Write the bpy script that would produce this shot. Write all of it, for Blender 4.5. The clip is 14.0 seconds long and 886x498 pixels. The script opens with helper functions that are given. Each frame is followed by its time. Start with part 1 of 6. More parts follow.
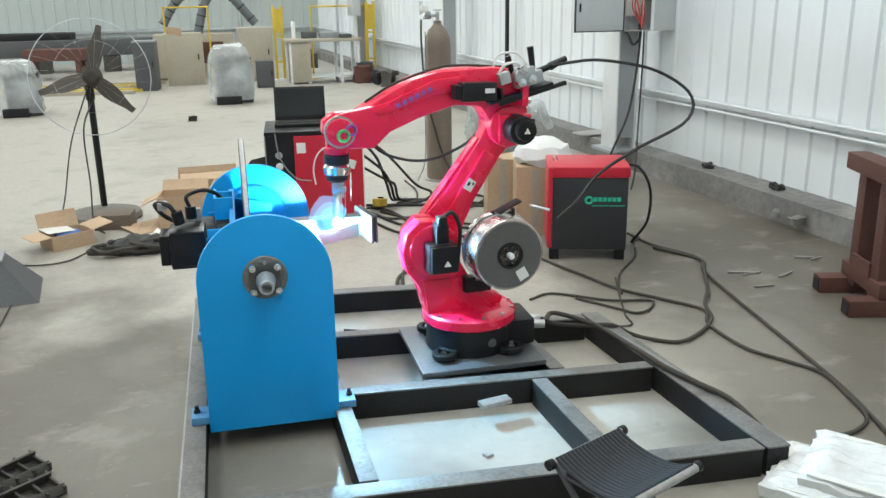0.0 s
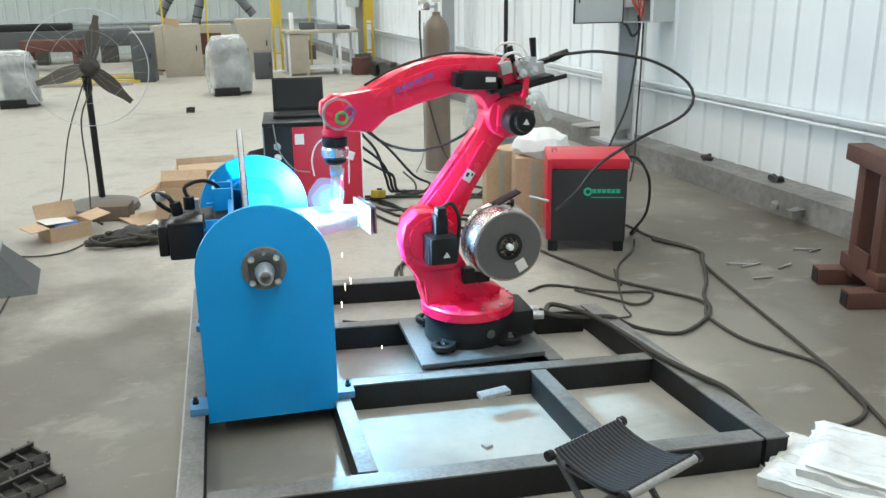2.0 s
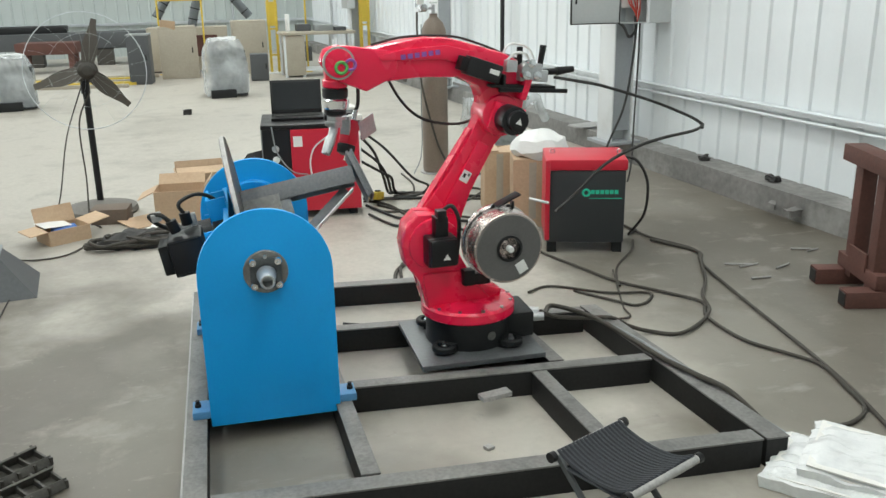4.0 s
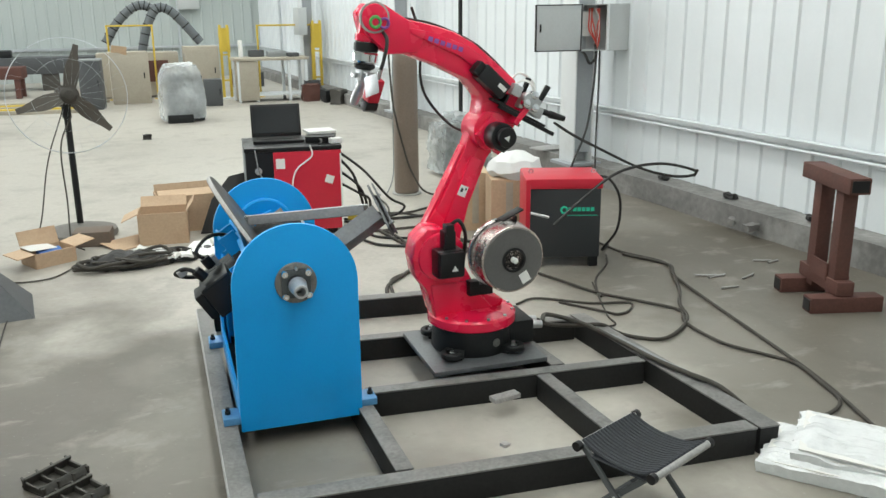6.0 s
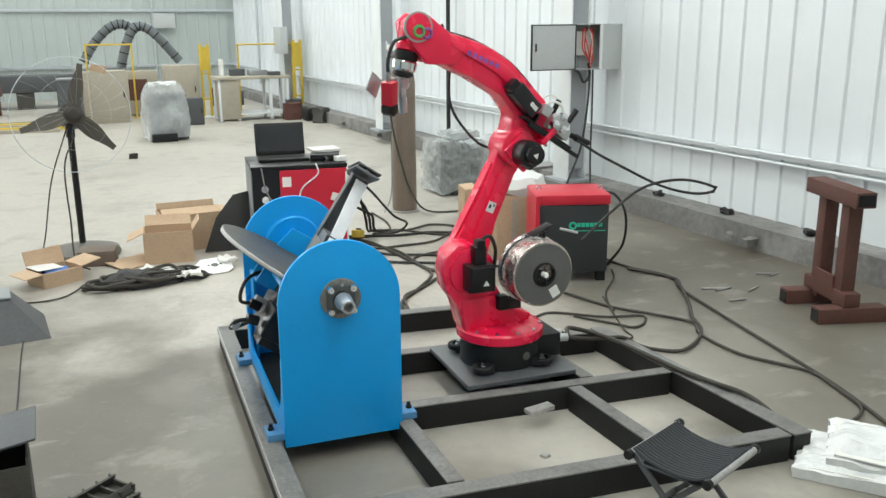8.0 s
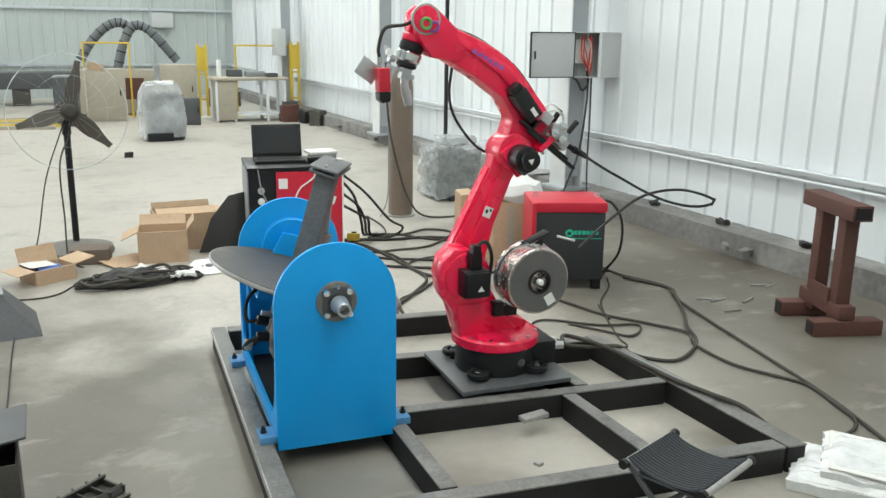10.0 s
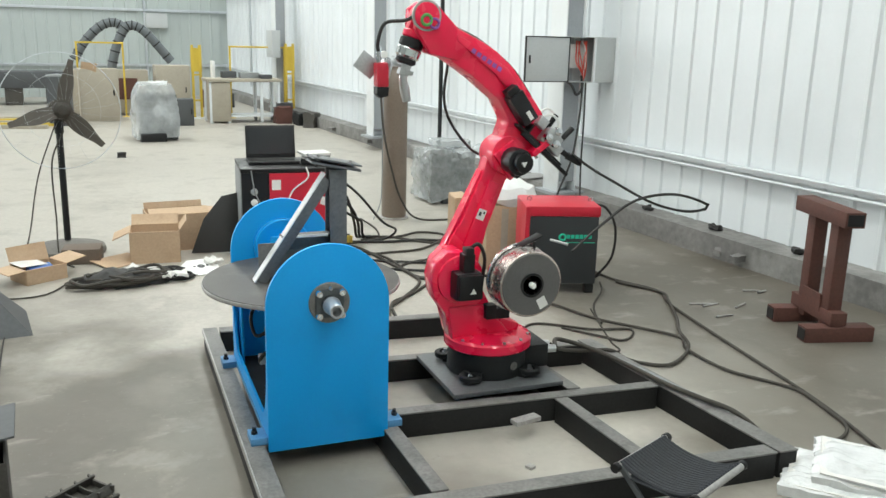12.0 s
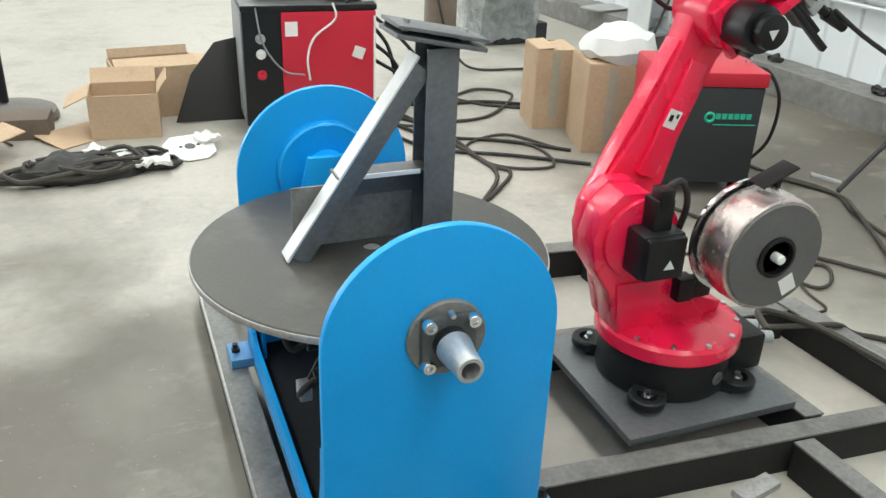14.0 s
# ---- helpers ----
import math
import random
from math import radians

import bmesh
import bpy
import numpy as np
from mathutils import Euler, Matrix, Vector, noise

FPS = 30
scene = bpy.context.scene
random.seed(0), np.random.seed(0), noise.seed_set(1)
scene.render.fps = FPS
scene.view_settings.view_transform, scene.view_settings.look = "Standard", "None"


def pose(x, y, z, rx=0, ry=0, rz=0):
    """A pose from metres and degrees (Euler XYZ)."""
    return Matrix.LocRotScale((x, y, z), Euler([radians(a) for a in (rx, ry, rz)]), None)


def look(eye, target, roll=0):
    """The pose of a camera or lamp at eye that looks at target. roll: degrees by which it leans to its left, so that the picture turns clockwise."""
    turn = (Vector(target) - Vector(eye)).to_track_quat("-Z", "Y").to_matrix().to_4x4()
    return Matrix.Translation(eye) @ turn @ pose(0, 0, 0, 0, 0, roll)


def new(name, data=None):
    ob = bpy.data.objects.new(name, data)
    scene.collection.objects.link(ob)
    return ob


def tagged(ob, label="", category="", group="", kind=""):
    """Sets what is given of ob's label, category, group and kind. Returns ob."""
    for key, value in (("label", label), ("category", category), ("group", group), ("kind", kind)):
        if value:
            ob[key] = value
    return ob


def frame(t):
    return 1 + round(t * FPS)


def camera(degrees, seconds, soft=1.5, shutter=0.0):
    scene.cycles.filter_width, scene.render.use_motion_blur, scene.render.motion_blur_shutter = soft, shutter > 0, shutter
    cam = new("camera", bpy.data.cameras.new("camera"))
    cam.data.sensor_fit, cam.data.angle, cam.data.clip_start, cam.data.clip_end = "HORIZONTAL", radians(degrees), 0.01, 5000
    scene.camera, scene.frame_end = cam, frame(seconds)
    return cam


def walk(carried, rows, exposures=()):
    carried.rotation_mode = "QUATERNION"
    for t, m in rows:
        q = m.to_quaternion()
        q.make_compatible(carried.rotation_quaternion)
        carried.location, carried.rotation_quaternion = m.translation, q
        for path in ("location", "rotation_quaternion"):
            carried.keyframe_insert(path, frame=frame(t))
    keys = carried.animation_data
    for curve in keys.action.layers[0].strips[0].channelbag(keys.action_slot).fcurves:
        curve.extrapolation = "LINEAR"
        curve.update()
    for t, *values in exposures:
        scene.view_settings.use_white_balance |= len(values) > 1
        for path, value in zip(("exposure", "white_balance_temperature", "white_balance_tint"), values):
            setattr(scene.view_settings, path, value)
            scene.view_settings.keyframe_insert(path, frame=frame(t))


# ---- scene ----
cam = camera(54.1, 14.0)
PATH = [
    (0, (0.776, 0.546, 1.726), (1.221, 2.408, 1.147), -0.8),
    (0.5, (0.777, 0.548, 1.73), (1.224, 2.408, 1.147), -0.9),
    (1, (0.772, 0.552, 1.722), (1.221, 2.409, 1.129), -0.8),
    (1.5, (0.775, 0.551, 1.722), (1.225, 2.407, 1.126), -0.7),
    (2, (0.773, 0.552, 1.719), (1.221, 2.408, 1.123), -0.7),
    (2.5, (0.779, 0.548, 1.723), (1.225, 2.405, 1.129), -0.8),
    (3, (0.782, 0.551, 1.721), (1.23, 2.407, 1.125), -0.9),
    (5.3, (0.624, 0.511, 1.744), (1.151, 2.349, 1.159), -0.5),
    (5.5, (0.589, 0.463, 1.744), (1.142, 2.305, 1.195), -0.6),
    (6, (0.397, 0.404, 1.75), (0.995, 2.233, 1.208), -0.5),
    (6.5, (0.159, 0.432, 1.762), (0.816, 2.242, 1.223), -1.1),
    (7, (0.118, 0.438, 1.762), (0.784, 2.252, 1.246), -1.1),
    (7.5, (0.111, 0.441, 1.758), (0.781, 2.256, 1.25), -1.0),
    (8, (0.102, 0.442, 1.758), (0.776, 2.256, 1.255), -0.4),
    (10.5, (0.09, 0.463, 1.751), (0.783, 2.274, 1.262), 1.1),
    (11, (0.088, 0.46, 1.752), (0.785, 2.27, 1.264), 1.4),
    (11.5, (0.093, 0.457, 1.748), (0.795, 2.267, 1.264), 1.5),
    (12, (0.091, 0.467, 1.743), (0.797, 2.275, 1.261), 1.5),
    (12.5, (0.105, 0.615, 1.712), (0.807, 2.401, 1.148), 1.1),
    (13, (0.192, 1.071, 1.705), (0.875, 2.854, 1.111), 0.8),
    (13.5, (0.197, 1.604, 1.639), (0.849, 3.352, 0.917), 2.5),
    (14, (0.301, 2.265, 1.606), (0.976, 3.932, 0.731), 2.4),
]
walk(cam, [(t, look(eye, target, roll)) for t, eye, target, roll in PATH],
     exposures=((0.0, -0.02), (3.2, -0.02), (6.0, 0.06), (8.0, 0.12), (12.0, 0.13), (12.6, 0.14), (13.4, 0.14), (14.0, 0.28)))

# ---- world and large lights ----
world = bpy.data.worlds.new("sky")
scene.world = world
world.use_nodes = True
sky = world.node_tree.nodes.new("ShaderNodeTexSky")
sky.sky_type, sky.sun_disc = "NISHITA", False
sky.sun_elevation, sky.sun_rotation = radians(48), radians(-40)
world.node_tree.links.new(sky.outputs[0], world.node_tree.nodes["Background"].inputs[0])
world.node_tree.nodes["Background"].inputs[1].default_value = 0.12
scene.view_settings.exposure = 0.0


def area(name, m, sx, sy, watts, colour=(1, 1, 1)):
    data = bpy.data.lights.new(name, "AREA")
    data.shape, data.size, data.size_y, data.energy, data.color = "RECTANGLE", sx, sy, watts, colour
    ob = new(name, data)
    ob.matrix_world = m
    return ob


ROOF = 6.6
FLOOR = 0.06
# unseen skylights, assumed: lamps just under the roof
for sx, watts in ((-6.6, 420), (-2.2, 450), (1.9, 760)):
    area("skylight_lamp", pose(sx, 9.0, ROOF - 0.02), 1.0, 26.0, watts, (0.955, 1.0, 0.965))
# added band of west daylight, its window unseen, and the end wall's doorway
area("west_fill_lamp", pose(-12.2, 7.0, 2.6, 0, -90, 0), 3.6, 24.0, 1700, (0.97, 0.985, 1.0))
area("door_lamp", pose(-9.5, 22.8, 2.2, -90, 0, 0), 5.0, 4.2, 900, (0.95, 0.98, 1.0))

# ---- materials ----
MATS = {}


def surf(name, colour, rough=0.5, metal=0.0, vary=0.12, scale=4.0, grain=70.0, bump=0.12, stain=None, amount=0.0, stain_scale=2.5, spec=0.5, coat=0.0, rvary=0.12):
    """A worn surface: two scales of colour change, stains with soft edges, uneven gloss and fine relief."""
    m = bpy.data.materials.new(name)
    m.use_nodes = True
    nt = m.node_tree
    n, l = nt.nodes, nt.links
    bs = n["Principled BSDF"]
    tc = n.new("ShaderNodeTexCoord")
    info = n.new("ShaderNodeObjectInfo")
    shift = n.new("ShaderNodeVectorMath")
    shift.operation = "MULTIPLY_ADD"
    shift.inputs[1].default_value = (1, 1, 1)
    off = n.new("ShaderNodeCombineXYZ")
    mul = n.new("ShaderNodeMath")
    mul.operation = "MULTIPLY"
    mul.inputs[1].default_value = 17.0
    l.new(info.outputs["Random"], mul.inputs[0])
    for i in range(3):
        l.new(mul.outputs[0], off.inputs[i])
    l.new(tc.outputs["Object"], shift.inputs[0])
    l.new(off.outputs[0], shift.inputs[2])
    big, fine = n.new("ShaderNodeTexNoise"), n.new("ShaderNodeTexNoise")
    big.inputs["Scale"].default_value, big.inputs["Detail"].default_value = scale, 5
    fine.inputs["Scale"].default_value, fine.inputs["Detail"].default_value = grain, 3
    l.new(shift.outputs[0], big.inputs["Vector"])
    l.new(shift.outputs[0], fine.inputs["Vector"])
    dark = tuple(c * (1 - vary) for c in colour)
    lite = tuple(min(1, c * (1 + vary)) for c in colour)
    ramp = n.new("ShaderNodeMix")
    ramp.data_type = "RGBA"
    ramp.inputs["A"].default_value, ramp.inputs["B"].default_value = (*dark, 1), (*lite, 1)
    l.new(big.outputs["Fac"], ramp.inputs["Factor"])
    speck = n.new("ShaderNodeMix")
    speck.data_type, speck.blend_type = "RGBA", "OVERLAY"
    speck.inputs["Factor"].default_value = min(0.5, vary * 1.6)
    l.new(ramp.outputs["Result"], speck.inputs["A"])
    l.new(fine.outputs["Color"], speck.inputs["B"])
    sat = n.new("ShaderNodeRGBToBW")
    l.new(fine.outputs["Color"], sat.inputs[0])
    l.new(sat.outputs[0], speck.inputs["B"])
    last = speck.outputs["Result"]
    if stain:
        blot = n.new("ShaderNodeTexNoise")
        blot.inputs["Scale"].default_value, blot.inputs["Detail"].default_value, blot.inputs["Roughness"].default_value = stain_scale, 7, 0.65
        l.new(shift.outputs[0], blot.inputs["Vector"])
        edge = n.new("ShaderNodeMapRange")
        edge.inputs["From Min"].default_value, edge.inputs["From Max"].default_value = 0.52, 0.72
        edge.inputs["To Max"].default_value = amount
        l.new(blot.outputs["Fac"], edge.inputs["Value"])
        mx = n.new("ShaderNodeMix")
        mx.data_type = "RGBA"
        mx.inputs["B"].default_value = (*stain, 1)
        l.new(edge.outputs[0], mx.inputs["Factor"])
        l.new(last, mx.inputs["A"])
        last = mx.outputs["Result"]
    l.new(last, bs.inputs["Base Color"])
    rr = n.new("ShaderNodeMapRange")
    rr.inputs["To Min"].default_value, rr.inputs["To Max"].default_value = max(0.03, rough - rvary), min(1, rough + rvary)
    l.new(big.outputs["Fac"], rr.inputs["Value"])
    l.new(rr.outputs[0], bs.inputs["Roughness"])
    bs.inputs["Metallic"].default_value = metal
    bs.inputs["Specular IOR Level"].default_value = spec
    bs.inputs["Coat Weight"].default_value = coat
    if bump:
        bp = n.new("ShaderNodeBump")
        bp.inputs["Strength"].default_value, bp.inputs["Distance"].default_value = bump, 0.004
        l.new(fine.outputs["Fac"], bp.inputs["Height"])
        l.new(bp.outputs[0], bs.inputs["Normal"])
    MATS[name] = m
    return m


def glow(name, colour, strength):
    m = bpy.data.materials.new(name)
    m.use_nodes = True
    bs = m.node_tree.nodes["Principled BSDF"]
    bs.inputs["Base Color"].default_value = (*colour, 1)
    bs.inputs["Emission Color"].default_value = (*colour, 1)
    bs.inputs["Emission Strength"].default_value = strength
    return m


def worn_floor():
    """Smooth grey-beige concrete: broad tone changes, dark tyre and oil smudges, pale scuffs, dust specks."""
    m = surf("concrete_floor", (0.425, 0.397, 0.35), 0.46, 0, 0.13, 0.55, 34, 0.1, (0.19, 0.17, 0.145), 0.55, 0.8)
    nt = m.node_tree
    n, l = nt.nodes, nt.links
    bs = n["Principled BSDF"]
    last = bs.inputs["Base Color"].links[0].from_socket
    tc = n.new("ShaderNodeTexCoord")
    # broad ragged patches paint in the floor's uneven light: dim sides, brighter middle
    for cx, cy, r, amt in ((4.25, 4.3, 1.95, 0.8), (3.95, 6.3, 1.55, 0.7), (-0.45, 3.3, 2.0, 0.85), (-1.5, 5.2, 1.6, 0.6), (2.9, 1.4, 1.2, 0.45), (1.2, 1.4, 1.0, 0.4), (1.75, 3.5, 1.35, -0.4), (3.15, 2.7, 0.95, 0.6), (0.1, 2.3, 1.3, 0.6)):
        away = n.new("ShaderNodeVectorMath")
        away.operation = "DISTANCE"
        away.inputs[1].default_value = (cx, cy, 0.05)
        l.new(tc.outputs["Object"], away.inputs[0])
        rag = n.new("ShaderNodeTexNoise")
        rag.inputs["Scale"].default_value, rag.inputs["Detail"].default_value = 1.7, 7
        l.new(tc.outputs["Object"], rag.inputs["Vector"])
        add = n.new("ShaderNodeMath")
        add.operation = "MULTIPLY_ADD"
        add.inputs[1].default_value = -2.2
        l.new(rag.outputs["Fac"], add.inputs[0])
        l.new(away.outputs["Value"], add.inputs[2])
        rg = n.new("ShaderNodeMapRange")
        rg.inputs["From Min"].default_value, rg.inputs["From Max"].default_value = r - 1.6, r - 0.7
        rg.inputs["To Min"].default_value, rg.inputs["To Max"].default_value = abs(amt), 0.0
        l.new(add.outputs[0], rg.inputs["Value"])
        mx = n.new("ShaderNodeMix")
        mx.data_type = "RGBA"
        mx.inputs["B"].default_value = (0.092, 0.078, 0.059, 1) if amt > 0 else (0.60, 0.565, 0.50, 1)      # painted dim, or painted bright
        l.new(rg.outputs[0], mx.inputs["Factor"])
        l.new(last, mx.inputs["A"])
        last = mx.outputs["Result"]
    layers = (  # stretch, scale, from, to, colour, amount
        ((1, 1, 1), 2.6, 0.54, 0.70, (0.19, 0.175, 0.15), 0.38), ((1, 0.35, 1), 5.5, 0.60, 0.74, (0.15, 0.14, 0.125), 0.28),
        ((1, 1, 1), 11.0, 0.64, 0.74, (0.13, 0.12, 0.11), 0.3), ((1, 1, 1), 26.0, 0.68, 0.76, (0.09, 0.085, 0.08), 0.5),
        ((0.3, 1, 1), 7.0, 0.62, 0.72, (0.42, 0.39, 0.35), 0.45), ((1, 1, 1), 4.0, 0.56, 0.70, (0.34, 0.31, 0.27), 0.4), ((1, 1, 1), 60.0, 0.66, 0.74, (0.46, 0.44, 0.41), 0.5))
    for i, (st, sc, lo, hi, col, amt) in enumerate(layers):
        mp = n.new("ShaderNodeMapping")
        mp.inputs["Scale"].default_value = st
        mp.inputs["Location"].default_value = (i * 3.7, i * 5.1, i * 1.3)
        mp.inputs["Rotation"].default_value = (0, 0, 0.5 * i)
        l.new(tc.outputs["Object"], mp.inputs["Vector"])
        tx = n.new("ShaderNodeTexNoise")
        tx.inputs["Scale"].default_value, tx.inputs["Detail"].default_value, tx.inputs["Roughness"].default_value = sc, 6, 0.62
        l.new(mp.outputs[0], tx.inputs["Vector"])
        rg = n.new("ShaderNodeMapRange")
        rg.inputs["From Min"].default_value, rg.inputs["From Max"].default_value, rg.inputs["To Max"].default_value = lo, hi, amt
        l.new(tx.outputs["Fac"], rg.inputs["Value"])
        mx = n.new("ShaderNodeMix")
        mx.data_type = "RGBA"
        mx.inputs["B"].default_value = (*col, 1)
        l.new(rg.outputs[0], mx.inputs["Factor"])
        l.new(last, mx.inputs["A"])
        last = mx.outputs["Result"]
    l.new(last, bs.inputs["Base Color"])
    return m


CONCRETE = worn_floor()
PLINTH = surf("rough_concrete", (0.20, 0.194, 0.186), 0.9, 0, 0.45, 2.2, 22, 0.9, (0.46, 0.45, 0.43), 0.65, 1.6)
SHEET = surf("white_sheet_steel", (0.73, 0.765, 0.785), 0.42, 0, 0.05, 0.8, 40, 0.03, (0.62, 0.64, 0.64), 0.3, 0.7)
# end-wall sheet: its backlit dimness is put into the darker colour
SHEETB = surf("dim_sheet_steel", (0.45, 0.495, 0.485), 0.45, 0, 0.05, 0.8, 40, 0.03)
ROOFM = surf("roof_sheet", (0.6, 0.62, 0.62), 0.6, 0, 0.06)
RAILP = surf("pale_rail_paint", (0.72, 0.75, 0.77), 0.45, 0.15, 0.1, 3, 50, 0.05)
GALV = surf("galvanised_steel", (0.62, 0.65, 0.68), 0.35, 0.75, 0.12, 6, 60, 0.05)
WHITEP = surf("white_column_paint", (0.78, 0.8, 0.81), 0.45, 0, 0.06, 2, 40, 0.05, (0.5, 0.48, 0.45), 0.3, 3)
GREYP = surf("grey_column_tone", (0.34, 0.36, 0.38), 0.5, 0, 0.1)
RED = surf("robot_red_enamel", (0.90, 0.013, 0.072), 0.27, 0, 0.06, 5, 120, 0.03, spec=0.5, coat=0.25)
BLUE = surf("blue_enamel", (0.004, 0.36, 0.86), 0.38, 0, 0.08, 3, 110, 0.06, (0.004, 0.28, 0.72), 0.35, 4, spec=0.4)
BLUEW = surf("pale_blue_steel", (0.09, 0.27, 0.50), 0.45, 0.1, 0.15, 20, 120, 0.1)
BLACKC = surf("black_cast_iron", (0.012, 0.013, 0.014), 0.5, 0, 0.3, 12, 140, 0.25, spec=0.35)
IRON = surf("dark_cast_flange", (0.085, 0.095, 0.10), 0.5, 0.3, 0.25, 14, 120, 0.25)
BLACKP = surf("black_plastic", (0.010, 0.010, 0.011), 0.4, 0, 0.25, 12, 160, 0.08, spec=0.35)
RUBBER = surf("black_rubber", (0.022, 0.021, 0.02), 0.65, 0, 0.3, 10, 160, 0.15)
DUSTM = surf("dust_covered_iron", (0.17, 0.16, 0.145), 0.85, 0, 0.25, 6, 60, 0.2, (0.12, 0.11, 0.10), 0.5, 7)
DUSTB = surf("dust_on_dark_blade", (0.085, 0.075, 0.062), 0.7, 0, 0.25, 6, 80, 0.1, (0.05, 0.045, 0.04), 0.5, 8)
DUSTY = surf("dusty_cable_rubber", (0.052, 0.046, 0.038), 0.75, 0, 0.35, 6, 90, 0.2)
# bar tops and sides: sky light and shade put into two tones
FRAMEM = surf("frame_steel_pale", (0.185, 0.18, 0.172), 0.5, 0.1, 0.45, 5, 70, 0.2, (0.06, 0.058, 0.055), 0.7, 9)
FRAMEI = surf("frame_steel_dark", (0.016, 0.016, 0.016), 0.6, 0.0, 0.3, 5, 70, 0.15, spec=0.3)
EDGE = surf("ground_steel_edge", (0.42, 0.41, 0.4), 0.5, 0.5, 0.3, 14, 90, 0.2)
PLATE = surf("mill_steel_plate", (0.15, 0.158, 0.165), 0.42, 0.45, 0.2, 4, 60, 0.1, (0.17, 0.18, 0.19), 0.5, 4)
DISC = surf("turned_steel_disc", (0.075, 0.07, 0.064), 0.5, 0.4, 0.15, 3, 120, 0.1, (0.16, 0.15, 0.14), 0.5, 5)
STEEL = surf("bright_steel", (0.55, 0.56, 0.57), 0.28, 0.95, 0.12, 9, 120, 0.05)
CHROME = surf("polished_steel", (0.8, 0.81, 0.83), 0.12, 1.0, 0.05, 9, 120, 0.02)
WORK = surf("mill_scale_steel", (0.15, 0.154, 0.16), 0.5, 0.4, 0.25, 7, 80, 0.15, (0.26, 0.27, 0.28), 0.35, 6)
GREYM = surf("spool_grey", (0.115, 0.112, 0.11), 0.35, 0, 0.12, 8, 120, 0.05)
WIRE = surf("copper_coated_wire", (0.62, 0.53, 0.50), 0.25, 0.9, 0.15, 30, 200, 0.25)
WHITE = surf("white_label", (0.8, 0.8, 0.78), 0.5, 0, 0.03)
GREEN = surf("green_print", (0.02, 0.5, 0.32), 0.5, 0, 0.05)
GREENL = surf("logo_green", (0.12, 0.45, 0.12), 0.5, 0, 0.05)
VIOLET = surf("logo_violet", (0.30, 0.10, 0.42), 0.5, 0, 0.05)
ANTHR = surf("anthracite_panel", (0.030, 0.034, 0.037), 0.42, 0, 0.12, 5, 120, 0.06)
PSRED = surf("red_case_paint", (0.56, 0.016, 0.04), 0.38, 0, 0.08, 5, 100, 0.04)
CARD = surf("brown_cardboard", (0.52, 0.37, 0.245), 0.8, 0, 0.12, 4, 60, 0.15, (0.36, 0.23, 0.14), 0.4, 5)
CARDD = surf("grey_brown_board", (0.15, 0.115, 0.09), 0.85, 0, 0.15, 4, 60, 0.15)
RUST = surf("red_oxide_primer", (0.105, 0.042, 0.032), 0.7, 0, 0.25, 6, 60, 0.25, (0.08, 0.04, 0.032), 0.6, 5)
CYLM = surf("grey_brown_cylinder_paint", (0.20, 0.155, 0.12), 0.5, 0, 0.15, 4, 60, 0.1, (0.26, 0.21, 0.17), 0.5, 4)
YELLOW = surf("safety_yellow", (0.62, 0.44, 0.05), 0.5, 0, 0.15, 4, 60, 0.1)
TAN = surf("tan_cabinet_paint", (0.40, 0.36, 0.29), 0.6, 0, 0.1, 2, 40, 0.1, (0.3, 0.26, 0.2), 0.4, 3)
GREY = surf("grey_machine_paint", (0.26, 0.275, 0.28), 0.55, 0, 0.15, 3, 50, 0.1)
DKGREY = surf("dark_grey_machine_paint", (0.075, 0.08, 0.085), 0.55, 0, 0.2, 3, 50, 0.1)
HOSE = surf("grey_duct_hose", (0.13, 0.145, 0.155), 0.6, 0, 0.2, 5, 60, 0.3)
FILM = surf("stretch_film", (0.74, 0.78, 0.80), 0.14, 0, 0.25, 9, 40, 0.6, (0.35, 0.38, 0.42), 0.5, 3.2)
FILMW = surf("white_plastic_film", (0.72, 0.73, 0.73), 0.22, 0, 0.12, 14, 60, 0.7, (0.55, 0.56, 0.57), 0.5, 9)
FILMD = surf("film_over_dark_parts", (0.50, 0.53, 0.535), 0.16, 0, 0.4, 8, 30, 0.6, (0.70, 0.73, 0.74), 0.7, 7)
for film, clear in ((FILM, 0.42), (FILMD, 0.5)):
    film.node_tree.nodes["Principled BSDF"].inputs["Alpha"].default_value = clear
BAG = surf("white_plastic_bag", (0.75, 0.75, 0.74), 0.4, 0, 0.08, 10, 60, 0.5)
SCREEN = surf("dark_screen", (0.02, 0.022, 0.025), 0.15, 0, 0.1)
PAPER = surf("white_paper", (0.72, 0.71, 0.68), 0.7, 0, 0.05)
BLUEPR = surf("blue_print", (0.05, 0.14, 0.4), 0.6, 0, 0.1)
SERVO = surf("servo_motor_black", (0.013, 0.013, 0.015), 0.34, 0, 0.2, 9, 120, 0.06, spec=0.4)
CAST = surf("cast_aluminium", (0.52, 0.53, 0.54), 0.38, 0.7, 0.2, 12, 110, 0.2)
STRAP = surf("black_woven_cord", (0.035, 0.038, 0.045), 0.8, 0, 0.3, 30, 160, 0.4)
CHIP = surf("ribbed_grey_iron", (0.075, 0.07, 0.062), 0.6, 0.3, 0.3, 9, 80, 0.3)
REDC = surf("red_wire", (0.6, 0.06, 0.03), 0.5, 0, 0.1)
BOXP = surf("light_grey_box_paint", (0.50, 0.52, 0.52), 0.45, 0, 0.06, 3, 60, 0.05)
# paler than the bracket's steel: skylight on its faces put into colour
LITSTEEL = surf("lit_edge_steel", (0.70, 0.71, 0.72), 0.45, 0.2, 0.15, 12, 90, 0.1)
ARC = glow("electric_arc", (0.33, 0.70, 1.0), 45000.0)
